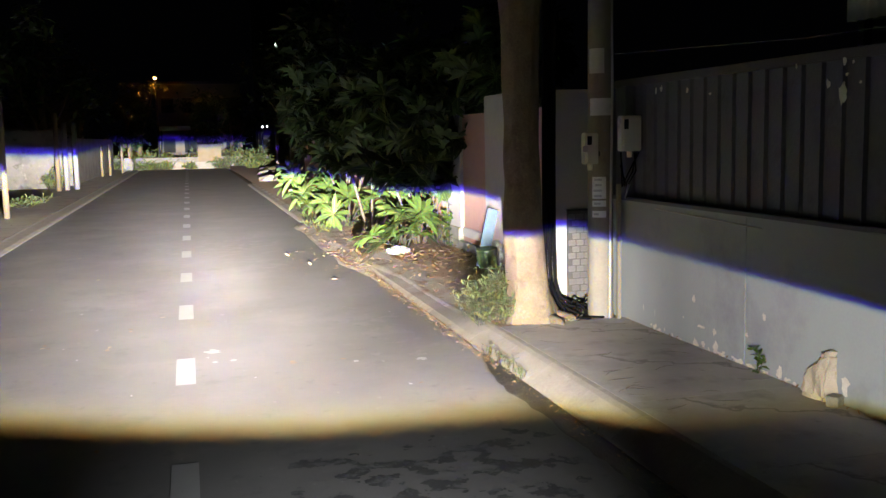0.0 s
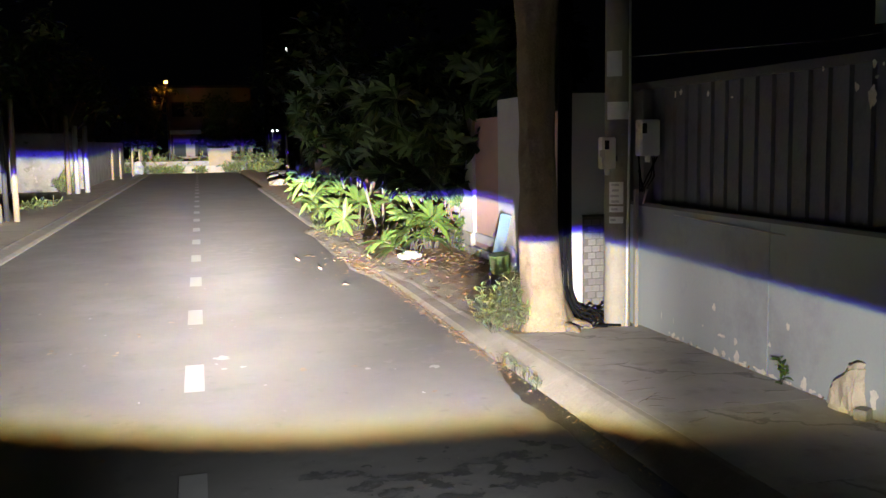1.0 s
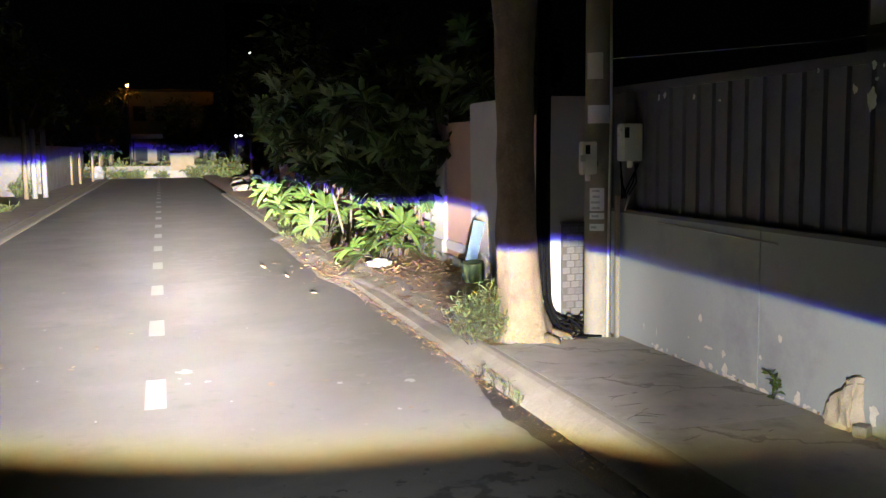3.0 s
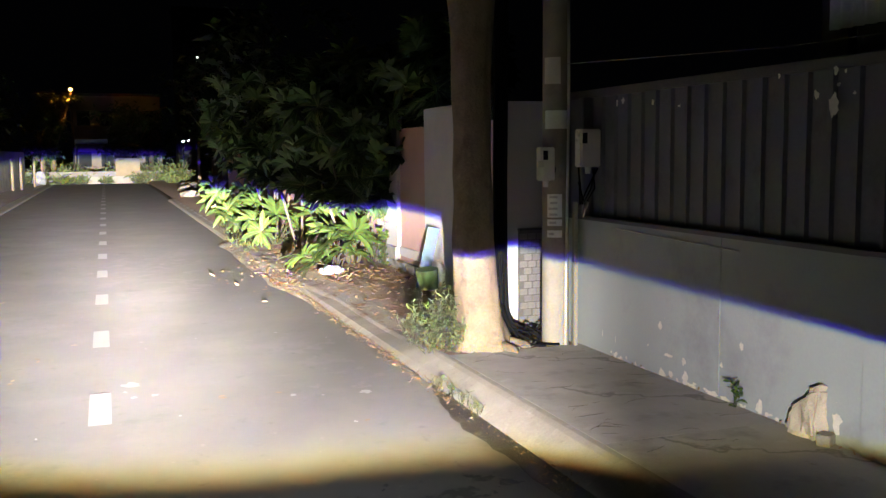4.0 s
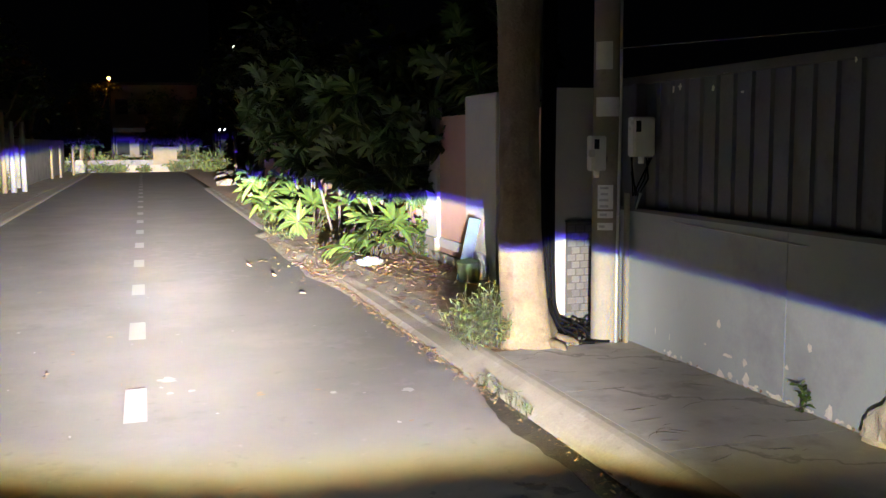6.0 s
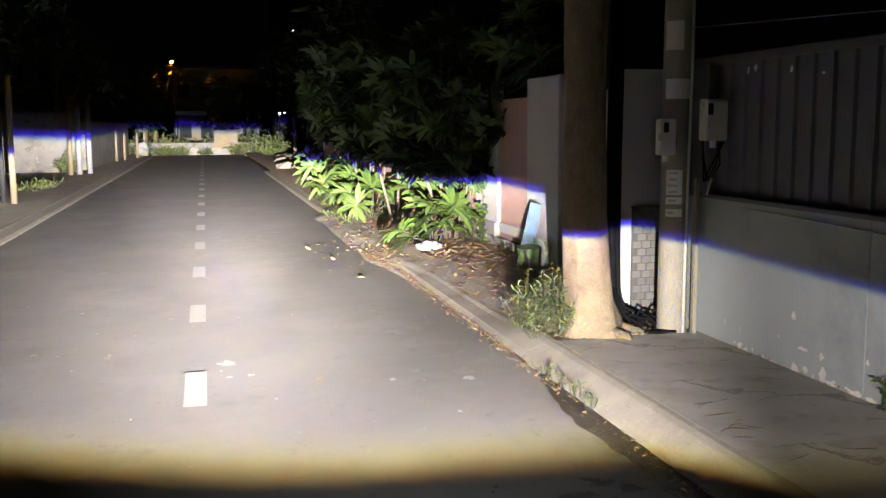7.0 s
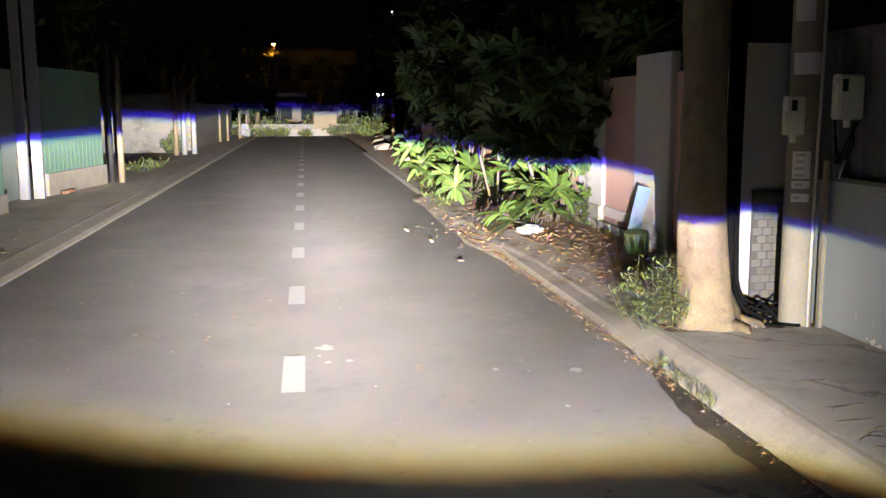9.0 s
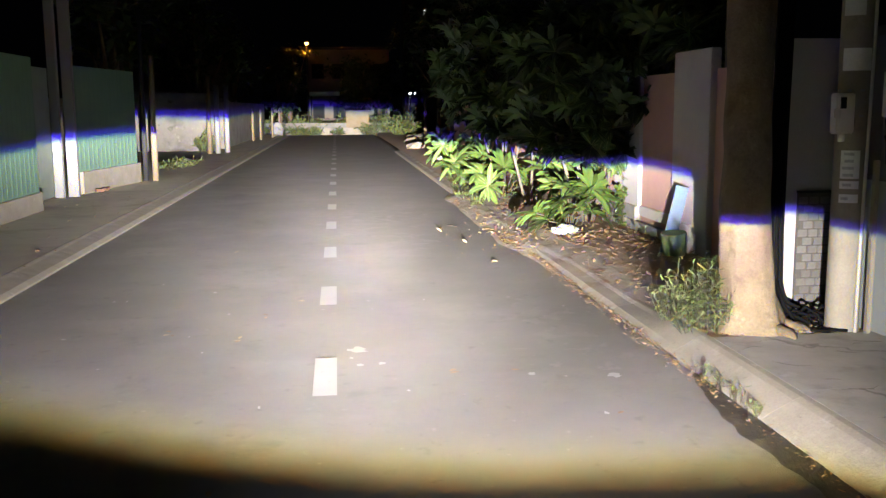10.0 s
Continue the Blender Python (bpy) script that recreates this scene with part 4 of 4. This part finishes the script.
def splash(x, y, w, h, seed, material, name="paint_splash", label="dried white paint splash on the asphalt"):
    r = random.Random(seed)
    bm = bmesh.new()
    vs = [bm.verts.new((w * math.cos(2 * math.pi * k / 14) * r.uniform(0.4, 1.15), h * math.sin(2 * math.pi * k / 14) * r.uniform(0.4, 1.15), 0)) for k in range(14)]
    bm.faces.new(vs)
    ob = part(name, bm, material)
    ob.location = (x, y, bumpy(x, y, 0.004, 0.6) - 0.0035)
    tagged(ob, label, "paint splash", "paint splashes")


for k, (x, y, w, h) in enumerate(((0.19, 6.96, 0.070, 0.100), (0.34, 6.61, 0.030, 0.040), (0.20, 6.59, 0.025, 0.040), (1.72, 6.16, 0.045, 0.05), (0.15, 6.77, 0.020, 0.030), (1.23, 6.26, 0.030, 0.040))):
    splash(x, y, w, h, 400 + k, PAINT)
for k in range(26):
    splash(rng.uniform(-2.2, 2.0), rng.uniform(5, 11), rng.uniform(0.008, 0.02), rng.uniform(0.01, 0.03), 430 + k, PAINT, "paint_drip", "small pale drip on the asphalt")



def blotches(name, x0, x1, y0, y1, thr, material, label, off=0.0, cell=0.011):
    """Uneven stains with ragged edges, thinning out towards the patch's rim."""
    bm, cells = bmesh.new(), {}
    nx, ny = int((x1 - x0) / cell), int((y1 - y0) / cell)
    for j in range(ny):
        for i in range(nx):
            u, v = (i + 0.5) / nx, (j + 0.5) / ny
            p = Vector((x0 + u * (x1 - x0), y0 + v * (y1 - y0), off))
            rim = max(abs(u - 0.5), abs(v - 0.5)) * 2
            if noise.fractal(p * 5.5, 0.9, 2.0, 5) > thr + 0.7 * max(0, rim - 0.45):
                quad = []
                for a, b in ((i, j), (i + 1, j), (i + 1, j + 1), (i, j + 1)):
                    if (a, b) not in cells:
                        x, y = x0 + a * cell, y0 + b * cell
                        cells[a, b] = bm.verts.new((x, y, bumpy(x, y, 0.004, 0.6) - 0.0035))
                    quad.append(cells[a, b])
                bm.faces.new(quad)
    return tagged(part(name, bm, material), label, "stain", kind="stuff")


blotches("dust_patch", 1.2, 2.1, 6.2, 8.6, 0.2, DUST, "pale dusty scuffs on the asphalt by the gutter", 4.0, 0.02)
blotches("dust_patch", -0.6, 1.6, 11.0, 17.0, 0.24, DUST, "pale worn scuffs across the asphalt", 9.0, 0.035)
blotches("damp_stain", 0.45, 2.0, 3.0, 4.35, 0.08, STAIN, "dark damp blotches on the asphalt near the gutter")

# ---- far side: sheet walls, gate, posts ----
def sheet_wall(name, a, b, height, base_h, material, label):
    """A sheet wall from a to b on a low concrete base."""
    a, b = Vector((*a, 0)), Vector((*b, 0))
    ln, ang = (b - a).length, math.degrees(math.atan2(b.y - a.y, b.x - a.x))
    base = empty(name, (a.x, a.y, 0.08))
    base.matrix_basis = pose(a.x, a.y, 0.08, 0, 0, ang)
    structure(base, label, "wall")
    part("plinth", box((0, -0.05, -0.1), (ln, 0.1, base_h), 0.008), CONCRETE, base)
    bm = bmesh.new()
    row, x = [], 0.0
    while x < ln:
        for dx, dy in ((0, 0), (0.02, -0.003), (0.06, -0.003), (0.08, 0)):
            row.append((min(ln, x + dx), dy))
        x += 0.2
    lo = [bm.verts.new((x, y, base_h)) for x, y in row]
    hi = [bm.verts.new((x, y, height)) for x, y in row]
    for k in range(len(row) - 1):
        bm.faces.new((lo[k], lo[k + 1], hi[k + 1], hi[k]))
    part("ribbed_sheet", bm, material, base)
    part("backing", box((0, 0.02, base_h), (ln, 0.08, height)), material, base)
    return base


sheet_wall("wall_left_near", (-4.4, 4.0), (-4.4, 15.6), 2.3, 0.3, GREEN, "green ribbed sheet wall on a concrete plinth")
sheet_wall("wall_left_middle", (-4.5, 18.35), (-4.08, 21.3), 2.3, 0.42, GREEN, "green ribbed sheet wall on a concrete plinth")
gate = empty("gate", (-4.7, 17.05, 0.1))
tagged(gate, "grey-green sheet gate between white steel posts", "gate")
part("leaf", box((-0.1, -1.4, 0.03), (-0.04, 0.5, 2.2), 0.006), GREYSHEET, gate)
for x, y, w in ((-0.07, 0.62, 0.15), (0.1, 0.82, 0.18)):
    part("post", box((x, y, -0.02), (x + w, y + 0.12, 3.4), 0.012), STEELWHITE, gate, "white enamelled steel post")
for place, h, rad, m, nm, lb in (((-4.0, 21.6), 3.6, 0.055, DARK, "dark_post", "thin dark post on the pavement"), ((-3.77, 21.45), 2.6, 0.065, CREAM, "cream_post", "cream painted round post on the pavement"), ((-3.98, 34.0), 2.3, 0.09, STEELWHITE, "white_post", "white post by the pavement"), ((-3.72, 34.6), 2.3, 0.09, STEELWHITE, "white_post", "white post by the pavement"), ((-4.2, 33.6), 2.6, 0.08, CREAM, "cream_post", "cream painted post by the pavement"), ((-3.9, 47.0), 1.5, 0.065, CREAM, "cream_post", "cream painted post by the pavement"), ((-3.65, 48.5), 1.5, 0.065, CREAM, "cream_post", "cream painted post by the pavement"), ((-3.3, 52.0), 1.5, 0.065, CREAM, "cream_post", "cream painted post by the pavement"), ((-3.1, 55.0), 1.5, 0.065, CREAM, "cream_post", "cream painted post by the pavement"), ((3.75, 40.0), 2.0, 0.07, CREAM, "cream_post", "cream post standing by the rubble heap")):
    o = part(nm, tube([(0, 0, -0.1), (0, 0, h * 0.5), (0.02, 0, h)], [rad, rad * 0.95, rad * 0.9], 10), m)
    o.location = (*place, 0.12)
    tagged(o, lb, "post", "roadside posts")
w2 = part("wall_left_far", box((-7.5, 36.0, -0.1), (-4.3, 36.2, 2.2)), DULLWALL)
structure(w2, "stained white wall facing the street", "wall")
w3 = part("wall_left_end", box((-4.35, 37.5, -0.1), (-4.15, 58, 1.9)), DULLWALL)
structure(w3, "stained white wall along the pavement", "wall")
wb = part("wall_behind_left", box((-9.2, -8, -0.1), (-9, 62, 2.0)), NIGHTWALL)
structure(wb, "plain plastered wall behind the yards", "wall")
wx = part("wall_behind", box((-9.2, -8.2, -0.1), (9.2, -8, 2.5)), NIGHTWALL)
structure(wx, "plain plastered wall closing the street behind", "wall")
for k, (x, y) in enumerate(((-4.25, 18.6), (-4.2, 18.9))):
    o = part("loose_brick", box((-0.07, -0.04, 0), (0.07, 0.04, 0.05), 0.006), mat("red_brick", (0.15, 0.08, 0.058), 0.9, scale=9))
    o.matrix_basis = pose(x, y, 0.12, 0, 0, 30 + 40 * k)
    tagged(o, "loose red brick at the foot of the sheet wall", "brick", "loose bricks")
stone((-3.2, 54.0, 0.45), (0.35, 0.35, 0.4), 500, "white_sack", PLASTICBAG, "bulging white sack beside the posts", "")

# ---- the far end of the street ----
we = part("wall_end", box((-6, 60, -0.1), (5, 60.25, 0.72), 0.02), DULLWALL)
structure(we, "low stained pale wall closing the street", "wall")
part("block", box((0.7, 59.9, 0.0), (2.1, 60.4, 1.5), 0.03), CREAM, we, "taller pale block")
part("plinth", box((-0.9, 59.7, -0.1), (3.0, 59.98, 0.42), 0.03), CONCRETE, we)
for k, (x, y, sx, h, m, n) in enumerate(((-3.5, 58.8, 0.9, 0.8, WEED, 300), (-1.3, 59.3, 0.8, 0.5, WEED, 240), (0.1, 59.4, 0.5, 0.4, WEED, 160), (2.0, 59.3, 0.7, 0.7, WEED, 240), (-4.6, 57.6, 0.8, 0.9, HEDGE, 260), (-2.2, 59.4, 0.9, 0.6, HEDGE, 260), (-0.8, 60.6, 1.2, 1.1, WEED, 300), (2.9, 59.6, 1.1, 1.3, WEED, 360), (4.4, 57.5, 1.2, 1.3, HEDGE, 420), (3.7, 54.0, 0.8, 0.8, HEDGE, 260), (-5.0, 60.8, 1.3, 1.4, WEED, 300), (-3.2, 61.2, 1.3, 1.5, WEED, 360), (0.8, 61.3, 1.2, 1.5, WEED, 360), (2.2, 61.2, 1.2, 1.6, WEED, 360), (4.0, 61.2, 1.3, 1.6, WEED, 360), (-1.9, 61.4, 1.2, 1.5, WEED, 360))):
    clump("hedge", (x, y, 0.0), (sx, 0.7, h), n, 0.34, m, 70 + k, "rough hedge growing at the street's end", "hedge", 40)


def far_tree(place, height, spread, count, seed, label="dark tree standing beyond the street's end"):
    r = random.Random(seed)
    base = empty("tree", place)
    tagged(base, label, "tree", "far trees")
    part("trunk", tube([(0, 0, -0.1), (0.1, 0, height * 0.35), (0, 0.1, height * 0.7)], [0.2, 0.15, 0.08], 8), BARK, base)
    bm = bmesh.new()
    knots = [Vector((r.gauss(0, spread * 0.45), r.gauss(0, spread * 0.45), height * r.uniform(0.4, 0.95))) for _ in range(16)]
    for k in knots[:7]:
        part("limb", tube([(0.05, 0, height * 0.3), (k + Vector((0, 0, height * 0.2))) / 2, k], [0.08, 0.06, 0.03], 6), BARK, base)
    for k in range(count):
        c = r.choice(knots) + Vector((r.gauss(0, spread * 0.2), r.gauss(0, spread * 0.2), r.gauss(0, spread * 0.16)))
        ln = r.uniform(0.25, 0.5)
        leaf_into(bm, Matrix.Translation(c) @ pose(0, 0, 0, r.uniform(-60, 40), r.uniform(-40, 40), r.uniform(0, 360)), ln, ln * 0.5, 0.3, segs=2, rib=False)
    part("crown", bm, FOLIAGE, base)


for k, (x, y, h, s) in enumerate(((-3.1, 66.6, 5.9, 1.2), (1.6, 67.5, 4.6, 1.0), (-3.6, 63.5, 4.5, 1.2), (-6.5, 62.5, 7.5, 2.6), (1.2, 70.0, 6.0, 1.8), (6.8, 63.0, 8.0, 2.6), (-5.5, 40.0, 6.5, 1.8), (-5.8, 27.0, 6.0, 1.6), (4.6, 29.0, 6.0, 1.6), (5.4, 45.0, 7.0, 2.0), (3.2, 71.0, 5.0, 1.6))):
    far_tree((x, y, 0), h, s, 900, 80 + k)

sl = empty("street_lamp", (-1.78, 66.4, 0))
tagged(sl, "lit sodium street lamp on a steel post", "street lamp")
part("post", tube([(0, 0, -0.1), (0, 0, 5.9), (0, -0.15, 6.05), (0, -0.4, 6.05)], [0.07, 0.05, 0.04, 0.035], 8), DARK, sl)
hd = part("head", box((-0.1, -0.7, 6.0), (0.1, -0.25, 6.1), 0.02), DARK, sl)
bm = bmesh.new()
bmesh.ops.create_uvsphere(bm, u_segments=12, v_segments=8, radius=0.11, matrix=Matrix.Translation((0, -0.5, 5.95)))
part("bulb", bm, BULB, hd, "glowing orange bulb")
fl = empty("wall_lamp", (4.73, 60.6, 0))
tagged(fl, "small white lamp glowing on a post", "lamp")
part("post", tube([(0, 0, -0.1), (0, 0, 2.6)], 0.04, 8), DARK, fl)
bm = bmesh.new()
bmesh.ops.create_uvsphere(bm, u_segments=12, v_segments=8, radius=0.055, matrix=Matrix.Translation((0, -0.15, 2.5)))
part("bulb", bm, WHITEBULB, fl, "glowing white bulb")
bm = bmesh.new()
bmesh.ops.create_uvsphere(bm, u_segments=12, v_segments=8, radius=0.035, matrix=Matrix.Translation((0.3, -0.15, 2.52)))
part("bulb", bm, WHITEBULB, fl, "glowing white bulb")
part("arm", tube([(0, 0, 2.55), (0.3, -0.1, 2.55)], 0.02, 6), DARK, fl)


def facade(name, x0, x1, y, height, floors, cols, material, label, lit=()):
    base = empty(name, (x0, y, 0))
    tagged(base, label, "building", "far buildings")
    part("wall", box((0, 0, -0.1), (x1 - x0, 5, height)), material, base)
    part("roof", box((-0.2, -0.3, height), (x1 - x0 + 0.2, 5.2, height + 0.2)), DARK, base)
    for f in range(floors):
        for c in range(cols):
            wx_, wz = (x1 - x0) * (c + 0.5) / cols, height * (f + 0.45) / floors
            w = part("window", box((wx_ - 0.45, -0.05, wz - 0.5), (wx_ + 0.45, 0.02, wz + 0.6)), DARK, base)
            hw = 0.14 if (f, c) in lit else 0.4
            part("pane", box((wx_ - hw, -0.07, wz - 0.45), (wx_ + hw, -0.055, wz + 0.45)), LITWINDOW if (f, c) in lit else GLASS, w)
    return base


facade("house", -2.0, 4.2, 74.0, 6.0, 2, 4, NIGHTWALL, "two-storey plastered house behind the street lamp")
facade("house", -14.0, -7.0, 66.0, 7.0, 2, 4, NIGHTWALL, "dark two-storey plastered house beyond the street")
facade("tower_block", 10.0, 22.0, 138.0, 22.0, 8, 6, NIGHTWALL, "dark tall apartment block with few lit windows", ((5, 1),))
cn = empty("canopy", (-0.7, 65.5, 0))
tagged(cn, "grey-blue sheet canopy on posts beyond the end wall", "canopy")
part("roof_sheet", box((-0.95, -0.6, 2.45), (1.05, 0.9, 2.72), 0.03), mat("grey_blue_canopy", (0.4, 0.46, 0.55), 0.6, scale=3), cn)
for x in (-0.85, 0.95):
    part("post", tube([(x, 0, -0.1), (x, 0, 2.5)], 0.05), DARK, cn)
